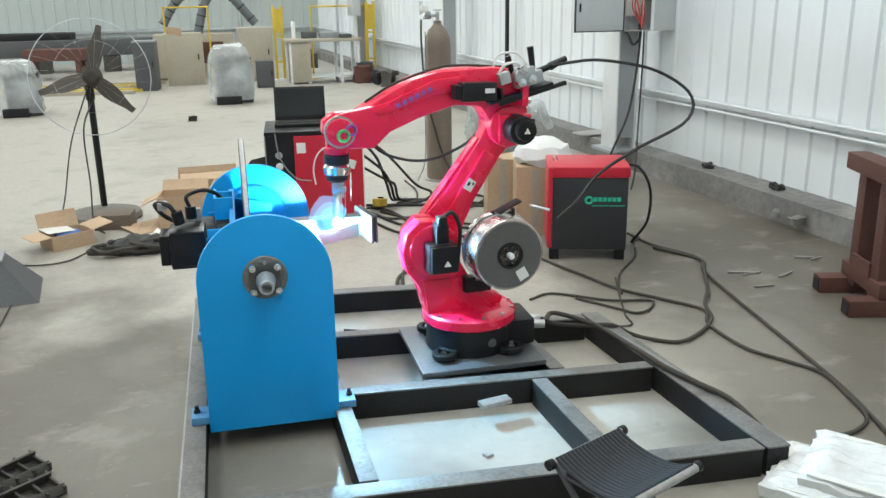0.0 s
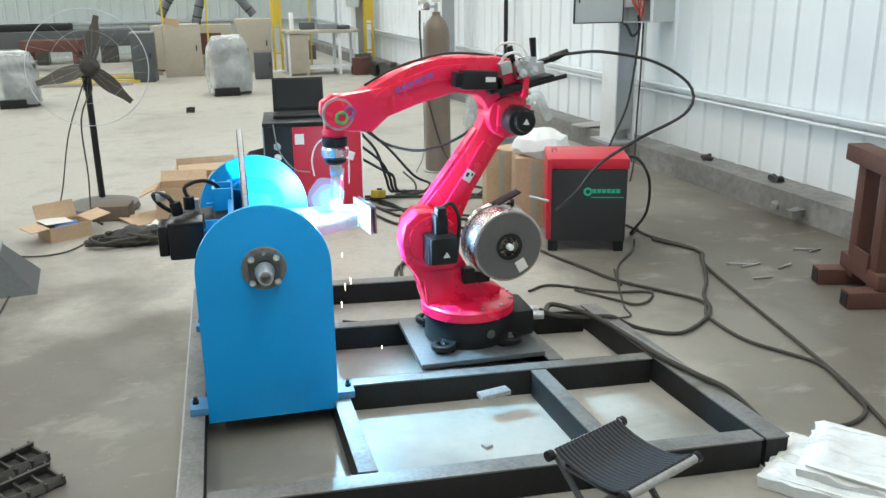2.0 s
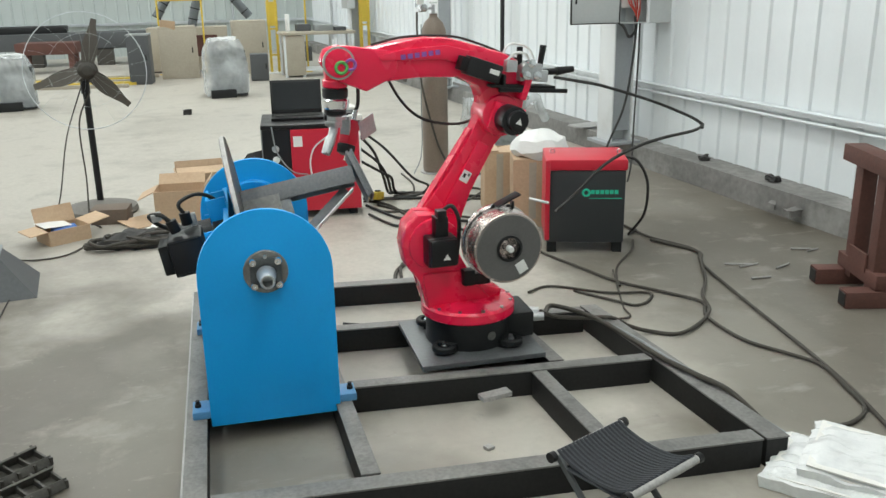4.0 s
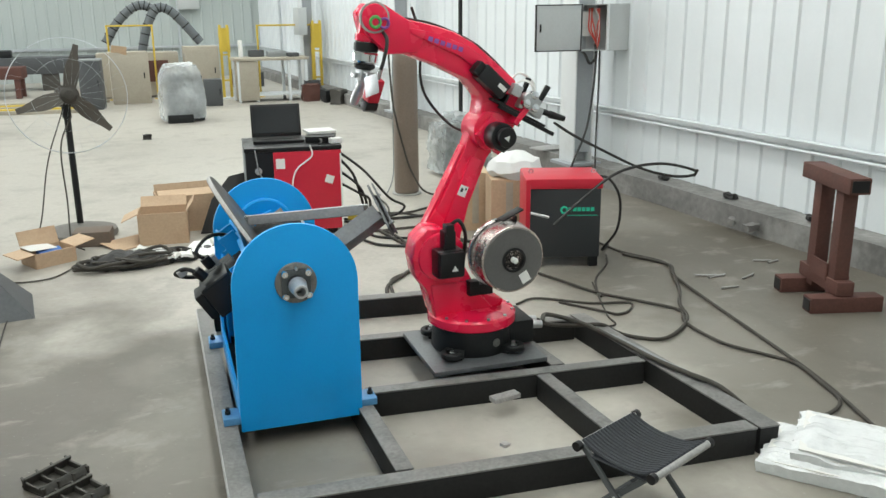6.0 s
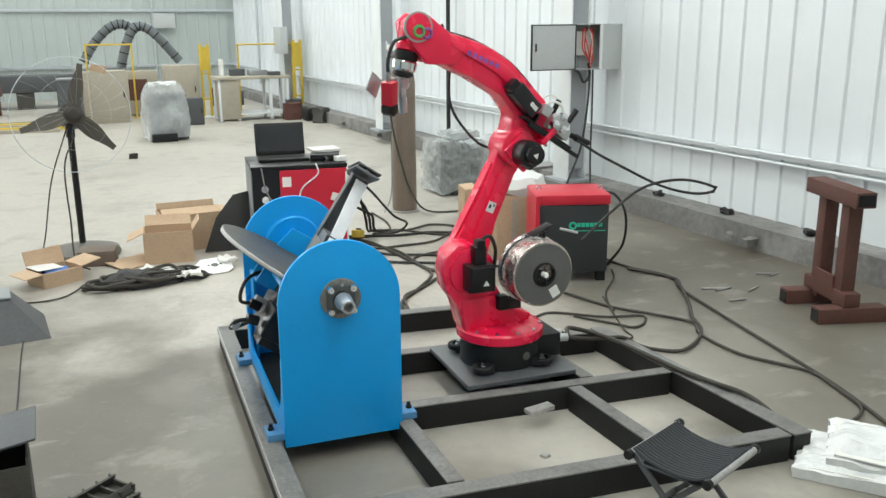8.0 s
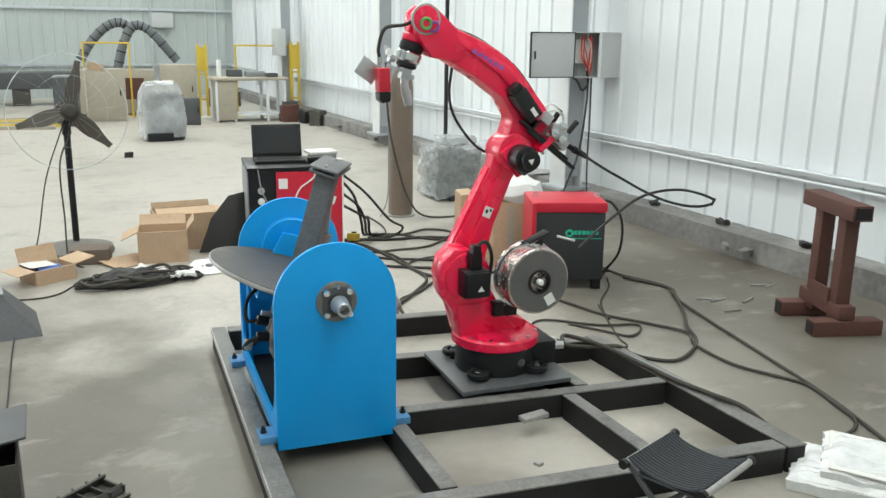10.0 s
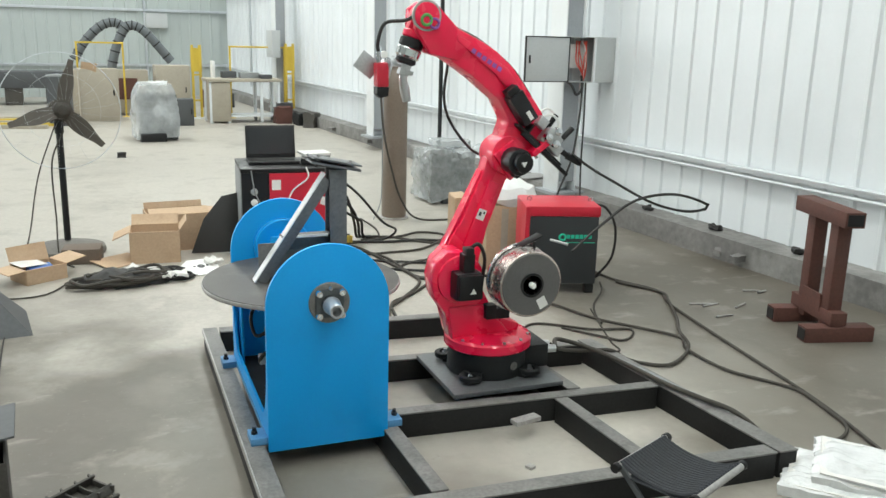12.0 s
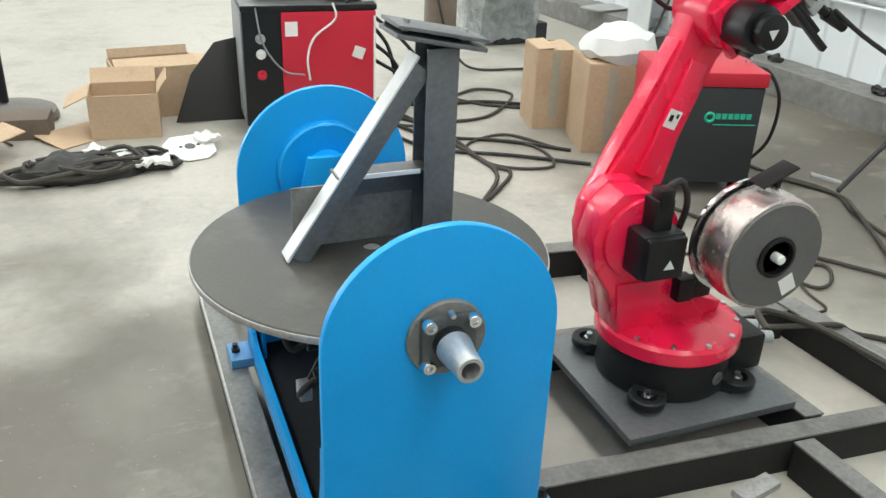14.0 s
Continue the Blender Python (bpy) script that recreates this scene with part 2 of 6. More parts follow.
SPARK = glow("hot_spark", (1.0, 0.80, 0.55), 14.0)


# see-through glow that stands in for the glare round the arc
def plume(name, colour, strength, solid_part):
    m = bpy.data.materials.new(name)
    m.use_nodes = True
    n, l = m.node_tree.nodes, m.node_tree.links
    e, t, x = n.new("ShaderNodeEmission"), n.new("ShaderNodeBsdfTransparent"), n.new("ShaderNodeMixShader")
    e.inputs[0].default_value, e.inputs[1].default_value = (*colour, 1), strength
    x.inputs[0].default_value = solid_part
    l.new(t.outputs[0], x.inputs[1])
    l.new(e.outputs[0], x.inputs[2])
    l.new(x.outputs[0], n["Material Output"].inputs[0])
    return m


GLOW_IN = plume("arc_inner_glare", (0.55, 0.85, 1.0), 11.0, 0.34)
GLOW_OUT = plume("arc_outer_glare", (0.16, 0.55, 1.0), 4.2, 0.085)


# ---- mesh tools ----
def box(bm, c, s, m=None):
    v = bmesh.ops.create_cube(bm, size=1.0)["verts"]
    bmesh.ops.transform(bm, matrix=(m or Matrix()) @ Matrix.LocRotScale(c, None, s), verts=v)
    return bm


def cyl(bm, a, b, r, r2=None, seg=18, caps=True):
    a, b = Vector(a), Vector(b)
    d = b - a
    m = Matrix.Translation((a + b) / 2) @ d.to_track_quat("Z", "Y").to_matrix().to_4x4()
    bmesh.ops.create_cone(bm, cap_ends=caps, segments=seg, radius1=r, radius2=r if r2 is None else r2, depth=d.length, matrix=m)
    return bm


def prism(bm, pts, m, depth):
    """A flat outline in the local xy plane of m, drawn out along its z by depth."""
    lo = [bm.verts.new(m @ Vector((x, y, 0))) for x, y in pts]
    hi = [bm.verts.new(m @ Vector((x, y, depth))) for x, y in pts]
    k = len(pts)
    bm.faces.new(lo[::-1])
    bm.faces.new(hi)
    for i in range(k):
        bm.faces.new((lo[i], lo[(i + 1) % k], hi[(i + 1) % k], hi[i]))
    bmesh.ops.recalc_face_normals(bm, faces=bm.faces[:])
    return bm


def lathe(bm, profile, m=None, seg=28):
    m = m or Matrix()
    rings = []
    for r, z in profile:
        rings.append([bm.verts.new(m @ Vector((r * math.cos(2 * math.pi * i / seg), r * math.sin(2 * math.pi * i / seg), z))) for i in range(seg)])
    for a, b in zip(rings, rings[1:]):
        for i in range(seg):
            bm.faces.new((a[i], a[(i + 1) % seg], b[(i + 1) % seg], b[i]))
    if profile[0][0] > 1e-4:
        bm.faces.new(rings[0][::-1])
    if profile[-1][0] > 1e-4:
        bm.faces.new(rings[-1])
    bmesh.ops.recalc_face_normals(bm, faces=bm.faces[:])
    return bm


def smooth_line(pts, per=6):
    pts = [Vector(p) for p in pts]
    if len(pts) < 3:
        return pts
    ext = [pts[0] * 2 - pts[1]] + pts + [pts[-1] * 2 - pts[-2]]
    out = []
    for i in range(1, len(ext) - 2):
        p0, p1, p2, p3 = ext[i - 1:i + 3]
        for k in range(per):
            u = k / per
            out.append(0.5 * ((2 * p1) + (p2 - p0) * u + (2 * p0 - 5 * p1 + 4 * p2 - p3) * u * u + (3 * p1 - p0 - 3 * p2 + p3) * u ** 3))
    out.append(pts[-1])
    return out


def tube(bm, pts, r, seg=8, per=6, taper=None):
    line = smooth_line(pts, per)
    rings = []
    side = None
    for i, p in enumerate(line):
        d = (line[min(i + 1, len(line) - 1)] - line[max(i - 1, 0)]).normalized()
        side = Vector((0, 0, 1)).cross(d) if side is None else side - d * side.dot(d)
        if side.length < 1e-4:
            side = Vector((1, 0, 0)).cross(d)
        side.normalize()
        up = d.cross(side)
        rad = r if taper is None else r + (taper - r) * i / (len(line) - 1)
        rings.append([bm.verts.new(p + (side * math.cos(2 * math.pi * k / seg) + up * math.sin(2 * math.pi * k / seg)) * rad) for k in range(seg)])
    for a, b in zip(rings, rings[1:]):
        for k in range(seg):
            bm.faces.new((a[k], a[(k + 1) % seg], b[(k + 1) % seg], b[k]))
    bm.faces.new(rings[0][::-1])
    bm.faces.new(rings[-1])
    return bm


def ring(bm, c, R, r, m=None, seg=40, sub=8):
    m = (m or Matrix()) @ Matrix.Translation(c)
    loops = []
    for i in range(seg):
        a = 2 * math.pi * i / seg
        loops.append([bm.verts.new(m @ Vector(((R + r * math.cos(2 * math.pi * k / sub)) * math.cos(a), (R + r * math.cos(2 * math.pi * k / sub)) * math.sin(a), r * math.sin(2 * math.pi * k / sub)))) for k in range(sub)])
    for i in range(seg):
        a, b = loops[i], loops[(i + 1) % seg]
        for k in range(sub):
            bm.faces.new((a[k], b[k], b[(k + 1) % sub], a[(k + 1) % sub]))
    return bm


def mesh_of(name, bm, material, bevel=0.0, angle=35):
    if bevel:
        sharp = [e for e in bm.edges if len(e.link_faces) == 2 and e.calc_face_angle(0) > radians(30)]
        bmesh.ops.bevel(bm, geom=sharp, offset=bevel, segments=2, affect="EDGES", profile=0.6, clamp_overlap=True)
    bmesh.ops.recalc_face_normals(bm, faces=bm.faces[:])
    me = bpy.data.meshes.new(name)
    bm.to_mesh(me)
    bm.free()
    me.materials.append(material)
    me.polygons.foreach_set("use_smooth", [True] * len(me.polygons))
    me.set_sharp_from_angle(angle=radians(angle))
    return me


def part(name, bm, material, parent=None, label="", bevel=0.0, at=None):
    ob = new(name, mesh_of(name, bm, material, bevel))
    if parent:
        ob.parent = parent
    if at is not None:
        ob.matrix_basis = at
    return tagged(ob, label)


def ground(y):
    """The level workshop floor."""
    return FLOOR


def thing(name, label, category, at=None, group="", kind="", lift=True):
    ob = new(name)
    if at is not None and lift:
        at = Matrix.Translation((0, 0, ground(at.translation.y))) @ at
    ob.empty_display_size = 0.1
    if at is not None:
        ob.matrix_basis = at
    return tagged(ob, label, category, group, kind)


def solid(name, bm, material, label, category, at=None, group="", kind="", bevel=0.0, lift=True):
    if lift and kind != "structure":
        if at is None:
            for v in bm.verts:
                v.co.z += ground(v.co.y)
        else:
            at = Matrix.Translation((0, 0, ground(at.translation.y))) @ at
    ob = part(name, bm, material, None, "", bevel, at)
    return tagged(ob, label, category, group, kind)


def nm():
    return bmesh.new()


def crumple(bm, amount, size, seed=0):
    for v in bm.verts:
        o = noise.noise_vector(v.co / size + Vector((seed * 7.1, seed * 3.3, 0)))
        v.co += o * amount
    return bm


def grid_box(bm, c, s, cuts, m=None):
    v = bmesh.ops.create_cube(bm, size=1.0)["verts"]
    bmesh.ops.transform(bm, matrix=(m or Matrix()) @ Matrix.LocRotScale(c, None, s), verts=v)
    bmesh.ops.subdivide_edges(bm, edges=bm.edges[:], cuts=cuts, use_grid_fill=True)
    return bm


# ---- the hall ----
WALL = pose(4.745, 6.65, FLOOR, 0, 0, 5.6)      # its y runs along the long wall, its x points out of the hall
FAR, NEAR = 16.9, -11.5


def structure(name, bm, material, label, category, at=None, bevel=0.0):
    return solid(name, bm, material, label, category, at, "", "structure", bevel)


bm = nm()
stations = [-50.0, 0.0, 10.0, 30.0, 90.0]
rows = [[bm.verts.new((x, y, ground(y))) for x in (-70.0, -2.0, 3.0, 70.0)] for y in stations]
for p, q in zip(rows, rows[1:]):
    for i in range(3):
        bm.faces.new((p[i], p[i + 1], q[i + 1], q[i]))
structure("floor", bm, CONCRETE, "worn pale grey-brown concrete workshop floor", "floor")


def rib_sheet(width, height, pitch):
    """A trapezoid-ribbed steel sheet, its ribs towards -x, its y along the wall."""
    prof, y = [], 0.0
    while y < width - 1e-6:
        prof += [(0, y), (0, y + pitch - 0.055), (-0.017, y + pitch - 0.04), (-0.017, y + pitch - 0.015), (0, y + pitch)]
        y += pitch
    bm = nm()
    outline = [(x, yy) for x, yy in prof] + [(0.05, width), (0.05, 0)]
    seen = []
    for p in outline:
        if not seen or (abs(p[0] - seen[-1][0]) + abs(p[1] - seen[-1][1])) > 1e-6:
            seen.append(p)
    return prism(bm, seen, Matrix(), height)


wall_east = structure("wall_east", box(nm(), (0.13, 3.5, ROOF / 2), (0.14, 31, ROOF)), SHEET, "white ribbed sheet-steel long wall of the workshop", "wall", WALL)
sheet_me = mesh_of("sheet", rib_sheet(1.0, ROOF - 0.19, 0.25), SHEET)
for i in range(30):
    s = new("sheet", sheet_me)
    s.parent = wall_east
    s.matrix_basis = pose(0.0, NEAR + i * 1.0 + 0.6, 0.19)
structure("plinth", crumple(grid_box(nm(), (-0.06, 3.5, 0.095), (0.42, 30, 0.19), 40), 0.012, 0.5), PLINTH, "rough stained concrete plinth along the wall's foot", "plinth", WALL, 0.0)
for z, nmz in ((0.70, "lower"), (2.45, "upper")):
    bm = box(nm(), (-0.05, 3.5, z), (0.05, 30, 0.03))
    box(bm, (-0.06, 3.5, z + 0.021), (0.07, 30, 0.010))
    cyl(bm, (-0.06, NEAR, z - 0.05), (-0.06, FAR, z - 0.05), 0.014, seg=10)
    structure("trim_rail", bm, RAILP, "pale steel rail with a conduit along the wall", "rail", WALL, 0.004)
for k, y in enumerate((-8.7, -3.65, 1.42, 6.2, 11.2)):
    bm = box(nm(), (-0.24, y, 3.3), (0.012, 0.26, 6.2))
    box(bm, (-0.44, y, 3.3), (0.014, 0.26, 6.2))
    column = structure("column", box(bm, (-0.34, y, 3.3), (0.2, 0.012, 6.2)), WHITEP, "white-painted steel H-column on the plinth", "column", WALL, 0.002)
    part("base_plate", box(nm(), (-0.34, y, 0.19), (0.36, 0.36, 0.03)), GREYP, column, "", 0.003)
    bm = nm()
    # grey plate over the web: the column's shadow side put into colour
    part("stiffener", box(bm, (-0.34, y - 0.1, 3.3), (0.19, 0.01, 6.0)), GREYP, column)

back_at = WALL @ pose(0, FAR, 0)
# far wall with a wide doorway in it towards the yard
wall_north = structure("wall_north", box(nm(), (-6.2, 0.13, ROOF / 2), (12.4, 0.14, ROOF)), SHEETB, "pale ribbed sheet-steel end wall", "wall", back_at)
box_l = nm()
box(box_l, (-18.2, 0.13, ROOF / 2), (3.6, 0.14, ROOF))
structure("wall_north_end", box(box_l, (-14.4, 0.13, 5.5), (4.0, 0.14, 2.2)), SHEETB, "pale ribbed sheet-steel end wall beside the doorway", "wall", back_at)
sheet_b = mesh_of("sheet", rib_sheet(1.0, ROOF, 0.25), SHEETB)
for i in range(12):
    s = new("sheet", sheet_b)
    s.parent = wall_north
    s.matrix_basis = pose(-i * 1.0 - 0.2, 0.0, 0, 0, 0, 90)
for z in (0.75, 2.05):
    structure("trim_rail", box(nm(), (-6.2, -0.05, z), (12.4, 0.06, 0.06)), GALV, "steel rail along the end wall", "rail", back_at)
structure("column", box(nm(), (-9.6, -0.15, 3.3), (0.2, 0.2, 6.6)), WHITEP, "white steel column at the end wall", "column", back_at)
# west and south walls and roof are unseen, added to close the hall
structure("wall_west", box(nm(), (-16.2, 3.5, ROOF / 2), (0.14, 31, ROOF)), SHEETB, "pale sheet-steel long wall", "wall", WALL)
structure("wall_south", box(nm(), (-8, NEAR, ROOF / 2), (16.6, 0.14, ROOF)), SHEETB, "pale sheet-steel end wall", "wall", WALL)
structure("ceiling", box(nm(), (-8, 3.5, ROOF + 0.1), (16.6, 30.6, 0.1)), ROOFM, "unseen pale steel roof over the skylight lamps", "ceiling", WALL)


def conduit(name, pts, r, material, label, at=None):
    return structure(name, tube(nm(), pts, r, 8, 1), material, label, "conduit", at)


conduit("conduit", [(-2.0, -0.06, 0.5), (-2.0, -0.06, 6.0)], 0.03, GALV, "galvanised conduit down the end wall", back_at)
conduit("conduit", [(-0.12, 14.2, 0.4), (-0.12, 14.2, 6.0)], 0.03, GALV, "galvanised conduit down the long wall", WALL)
conduit("conduit", [(-0.15, 4.5, 0.2), (-0.15, 4.5, 6.2)], 0.028, BLACKC, "black pipe down the long wall", WALL)

# ---- the welding base frame ----
TOP = 0.175


def steel_frame():
    root = thing("base_frame", "dark painted steel base frame of welded box sections", "base frame", pose(0, 0, 0), lift=False)
    bars = (  # x0, x1, y0, y1
        (0.48, 0.57, 2.96, 5.04), (1.045, 1.135, 3.05, 4.95), (1.90, 1.99, 3.05, 3.70), (2.47, 2.57, 2.96, 4.42),
        (0.57, 2.47, 2.96, 3.05), (1.135, 2.47, 3.70, 3.79), (0.57, 2.20, 4.95, 5.04), (2.02, 2.47, 4.33, 4.42), (2.02, 2.11, 3.79, 4.95), (1.135, 2.02, 4.33, 4.42))
    fl, fr, bl, br = Vector((0.512, 2.985, 0)), Vector((2.58, 2.895, 0)), Vector((0.506, 5.04, 0)), Vector((2.394, 4.87, 0))

    def at(x, y, z):
        u, v = (x - 0.48) / 2.09, (y - 2.96) / 2.08
        p = (fl * (1 - u) + fr * u) * (1 - v) + (bl * (1 - u) + br * u) * v
        return Vector((p.x, p.y, z))

    def slab(x0, x1, y0, y1, z0, z1):
        bm = box(nm(), (0, 0, 0), (2, 2, 2))
        for v in bm.verts:
            v.co = at(x0 if v.co.x < 0 else x1, y0 if v.co.y < 0 else y1, z0 if v.co.z < 0 else z1)
        return bm

    for x0, x1, y0, y1 in bars:
        if x1 - x0 < y1 - y0:
            x0, x1 = x0 + (0.012 if x0 > 0.5 else 0.0), x1 - (0.012 if x1 < 2.5 else 0.0)
        else:
            y0, y1 = y0 + (0.012 if y0 > 3.0 else 0.0), y1 - (0.012 if y1 < 5.0 else 0.0)
        # sides kept near black, top flange paler as if lit from above
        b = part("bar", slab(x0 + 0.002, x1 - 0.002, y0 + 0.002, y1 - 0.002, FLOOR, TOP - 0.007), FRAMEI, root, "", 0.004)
        part("flange", slab(x0, x1, y0, y1, TOP - 0.007, TOP), FRAMEM, b, "worn top flange, sky light in its grey", 0.0015)
    part("ground_edge", slab(0.473, 0.4795, 2.97, 5.03, TOP - 0.028, TOP - 0.001), EDGE, root, "bare ground steel edge")
    return root


steel_frame()
plate_at = pose(1.72, 4.013, TOP)
mount = solid("mounting_plate", box(nm(), (0, 0, 0.011), (0.54, 0.515, 0.022)), PLATE, "thick bare steel plate under the robot", "plate", plate_at, bevel=0.002, lift=False)

# ---- the tilting positioner ----
PX, PY, PTURN = 0.841, 4.05, 0.0
AXIS = 0.737


def arch_plate(half, axis, thick):
    pts = [(-half, -0.03), (half, -0.03)] + [(half * math.cos(math.pi * i / 28), axis + half * math.sin(math.pi * i / 28)) for i in range(29)]
    return prism(nm(), pts, pose(0, thick / 2, 0, 90, 0, 0), thick)


def positioner():
    h = AXIS - TOP
    root = thing("tilting_positioner", "blue enamelled two-post welding positioner with a round steel table", "positioner", pose(PX, PY, TOP, 0, 0, PTURN), lift=False)
    for y, sgn in ((-0.47, -1), (0.47, 1)):
        post = part("end_plate", arch_plate(0.2415, h - 0.0125, 0.02), BLUE, root, "blue arched end plate", 0.003, pose(0, y, 0))
        for sx in (-1, 1):
            part("gusset", box(nm(), (sx * 0.21, -sgn * 0.055, 0.22), (0.012, 0.09, 0.44)), BLUE, post, "", 0.003)
        for sx in (-1, 1):
            part("foot", box(nm(), (sx * 0.274, -sgn * 0.05, 0.015), (0.066, 0.10, 0.03)), BLUEW, post, "pale blue foot plate", 0.004)
            bm = cyl(nm(), (sx * 0.287, -sgn * 0.05, 0.03), (sx * 0.287, -sgn * 0.05, 0.042), 0.013, seg=6)
            part("bolt", cyl(bm, (sx * 0.287, -sgn * 0.05, 0.04), (sx * 0.287, -sgn * 0.05, 0.056), 0.008, seg=10), BLACKC, post)
        hub_m = pose(0, sgn * 0.012, h, -sgn * 90, 0, 0)
        if sgn < 0:
            part("flange_ring", lathe(nm(), [(0.080, 0), (0.080, 0.008), (0.077, 0.011), (0.0, 0.011)], pose(0, -0.011, h, 90, 0, 0), 32), FRAMEM, post, "dark bearing seat")
            bm = box(nm(), (0, -0.026, h), (0.112, 0.022, 0.112))
            bearing = part("bearing", bm, IRON, post, "square dark cast bearing flange", 0.012)
            part("collar", lathe(nm(), [(0.036, 0), (0.036, 0.02), (0.033, 0.024), (0.0, 0.024)], pose(0, -0.036, h, 90, 0, 0)), BLACKC, post)
            part("shaft", lathe(nm(), [(0.036, 0), (0.034, 0.02), (0.029, 0.05), (0.027, 0.085), (0.025, 0.088), (0.018, 0.088), (0.018, 0.03), (0, 0.03)], pose(0, -0.05, h, 90, 0, 0)), CAST, post, "bright hollow shaft end")
            for a in (45, 135, 225, 315):
                cx, cz = 0.062 * math.cos(radians(a)), h + 0.062 * math.sin(radians(a))
                bm = lathe(nm(), [(0.0135, 0), (0.0135, 0.014), (0.012, 0.017), (0.006, 0.017), (0.006, 0.006), (0, 0.006)], pose(cx, -0.034, cz, 90, 0, 0), 14)
                part("cap_screw", bm, CHROME, post)
            part("grease_nipple", cyl(nm(), (0, -0.034, h + 0.062), (0, -0.05, h + 0.062), 0.007, 0.005, 10), STEEL, post)
        else:
            part("face_ring", lathe(nm(), [(0.135, 0), (0.135, 0.022), (0.128, 0.028), (0.0, 0.028)], pose(0, -0.01, h, 90, 0, 0), 40), BLUE, post, "blue round bearing cover")
    # the U-shaped underframe with rounded corners, and a floor plate
    for sx in (-1, 1):
        pts = [(-0.46, 0.0), (0.46, 0.0), (0.46, 0.33)]
        for i in range(9):
            a = i / 8 * math.pi / 2
            pts.append((0.46 - 0.012 - 0.11 * (1 - math.cos(a)) , 0.33 - 0.25 * math.sin(a)))
        for i in range(9):
            a = (1 - i / 8) * math.pi / 2
            pts.append((-0.46 + 0.012 + 0.11 * (1 - math.cos(a)), 0.33 - 0.25 * math.sin(a)))
        pts.append((-0.46, 0.33))
        m = Matrix.Translation((sx * 0.235 - 0.006, 0, 0)) @ Euler((radians(90), 0, radians(90))).to_matrix().to_4x4()
        side = part("side_web", prism(nm(), pts, m, 0.012), BLUE, root, "blue U-shaped side web", 0.0)
        part("lip", box(nm(), (sx * 0.242, 0, 0.012), (0.004, 0.91, 0.02)), BLUEW, side, "pale blue edge")
    part("floor_plate", box(nm(), (0, 0, 0.012), (0.45, 0.91, 0.016)), FRAMEI, root, "black floor plate")
    # the tilting cradle with its motor, in a space whose y is the tilt axis
    cradle = part("cradle", box(nm(), (0, 0, -0.10), (0.30, 0.69, 0.022)), BLUE, root, "blue tilting cradle", 0.003)
    for sy in (-1, 1):
        bm = prism(nm(), [(-0.11, -0.11), (0.11, -0.11), (0.07, 0.07), (-0.07, 0.07)], pose(0, sy * 0.355 + 0.01, 0, 90, 0, 0), 0.02)
        part("arm", bm, BLUE, cradle, "", 0.003)
        part("trunnion", cyl(nm(), (0, sy * 0.365, 0), (0, sy * 0.457, 0), 0.06, seg=24), BLUE, cradle, "", 0.003)
        bm = box(nm(), (-0.06, sy * 0.14, -0.15), (0.012, 0.012, 0.12))
        part("rib", box(bm, (0.0, sy * 0.14, -0.15), (0.2, 0.012, 0.1)), BLUE, cradle, "", 0.002)
    for sy in (-0.02, 0.10):
        part("cradle_bracket", box(box(nm(), (-0.13, sy, -0.13), (0.13, 0.012, 0.07)), (-0.13, sy + 0.03, -0.165), (0.13, 0.06, 0.010)), BLUE, cradle, "blue angle bracket", 0.002)
    for sx in (-0.095, 0.035):
        part("cooling_rib", box(nm(), (sx, -0.09, -0.275), (0.008, 0.165, 0.12)), BLACKC, cradle)
    part("gearbox", lathe(nm(), [(0.0, -0.25), (0.085, -0.25), (0.09, -0.245), (0.09, -0.17), (0.11, -0.165), (0.11, -0.11), (0, -0.11)], None, 28), BLACKC, cradle, "black cast gearbox")
    part("servo_motor", box(nm(), (-0.03, -0.09, -0.275), (0.15, 0.16, 0.135)), SERVO, cradle, "black servo motor", 0.012)
    part("motor_end", box(nm(), (-0.03, -0.09, -0.36), (0.12, 0.13, 0.04)), BLACKP, cradle, "", 0.008)
    part("motor_flange", box(nm(), (-0.03, 0.06, -0.25), (0.12, 0.12, 0.17)), BLACKC, cradle, "", 0.008)
    part("connector", cyl(nm(), (-0.12, -0.10, -0.30), (-0.17, -0.10, -0.31), 0.022, seg=12), BLACKP, cradle, "black round plug", 0.002)
    part("connector", cyl(nm(), (-0.12, -0.02, -0.26), (-0.17, -0.02, -0.26), 0.022, seg=12), BLACKP, cradle, "black round plug", 0.002)
    part("motor_cable", tube(nm(), [(-0.16, -0.10, -0.31), (-0.20, -0.10, -0.34), (-0.19, -0.04, -0.39), (-0.12, 0.06, -0.37), (-0.06, 0.10, -0.30), (0.02, 0.12, -0.20)], 0.009), RUBBER, cradle, "looped black motor cable")
    part("hose", tube(nm(), [(-0.16, -0.02, -0.26), (-0.21, -0.02, -0.27), (-0.22, 0.03, -0.20), (-0.17, 0.08, -0.14), (-0.08, 0.10, -0.12)], 0.008), RUBBER, cradle)
    part("cable_clamp", box(nm(), (-0.19, -0.07, -0.36), (0.03, 0.05, 0.035)), EDGE, cradle, "bright cable clamp", 0.003)
    part("brake_lever", box(nm(), (-0.13, 0.0, -0.235), (0.05, 0.03, 0.025)), EDGE, cradle, "bright metal tab", 0.003)
    table = part("turntable", lathe(nm(), [(0.0, -0.056), (0.415, -0.056), (0.42, -0.052), (0.42, -0.038), (0.416, -0.034), (0.02, -0.034), (0.02, -0.05), (0, -0.05)], None, 72), DISC, root, "round machined steel turntable")
    part("rim", lathe(nm(), [(0.4212, -0.053), (0.4225, -0.050), (0.4225, -0.040), (0.4212, -0.037)], None, 72), EDGE, table, "bright turned rim")
    return root, cradle, table


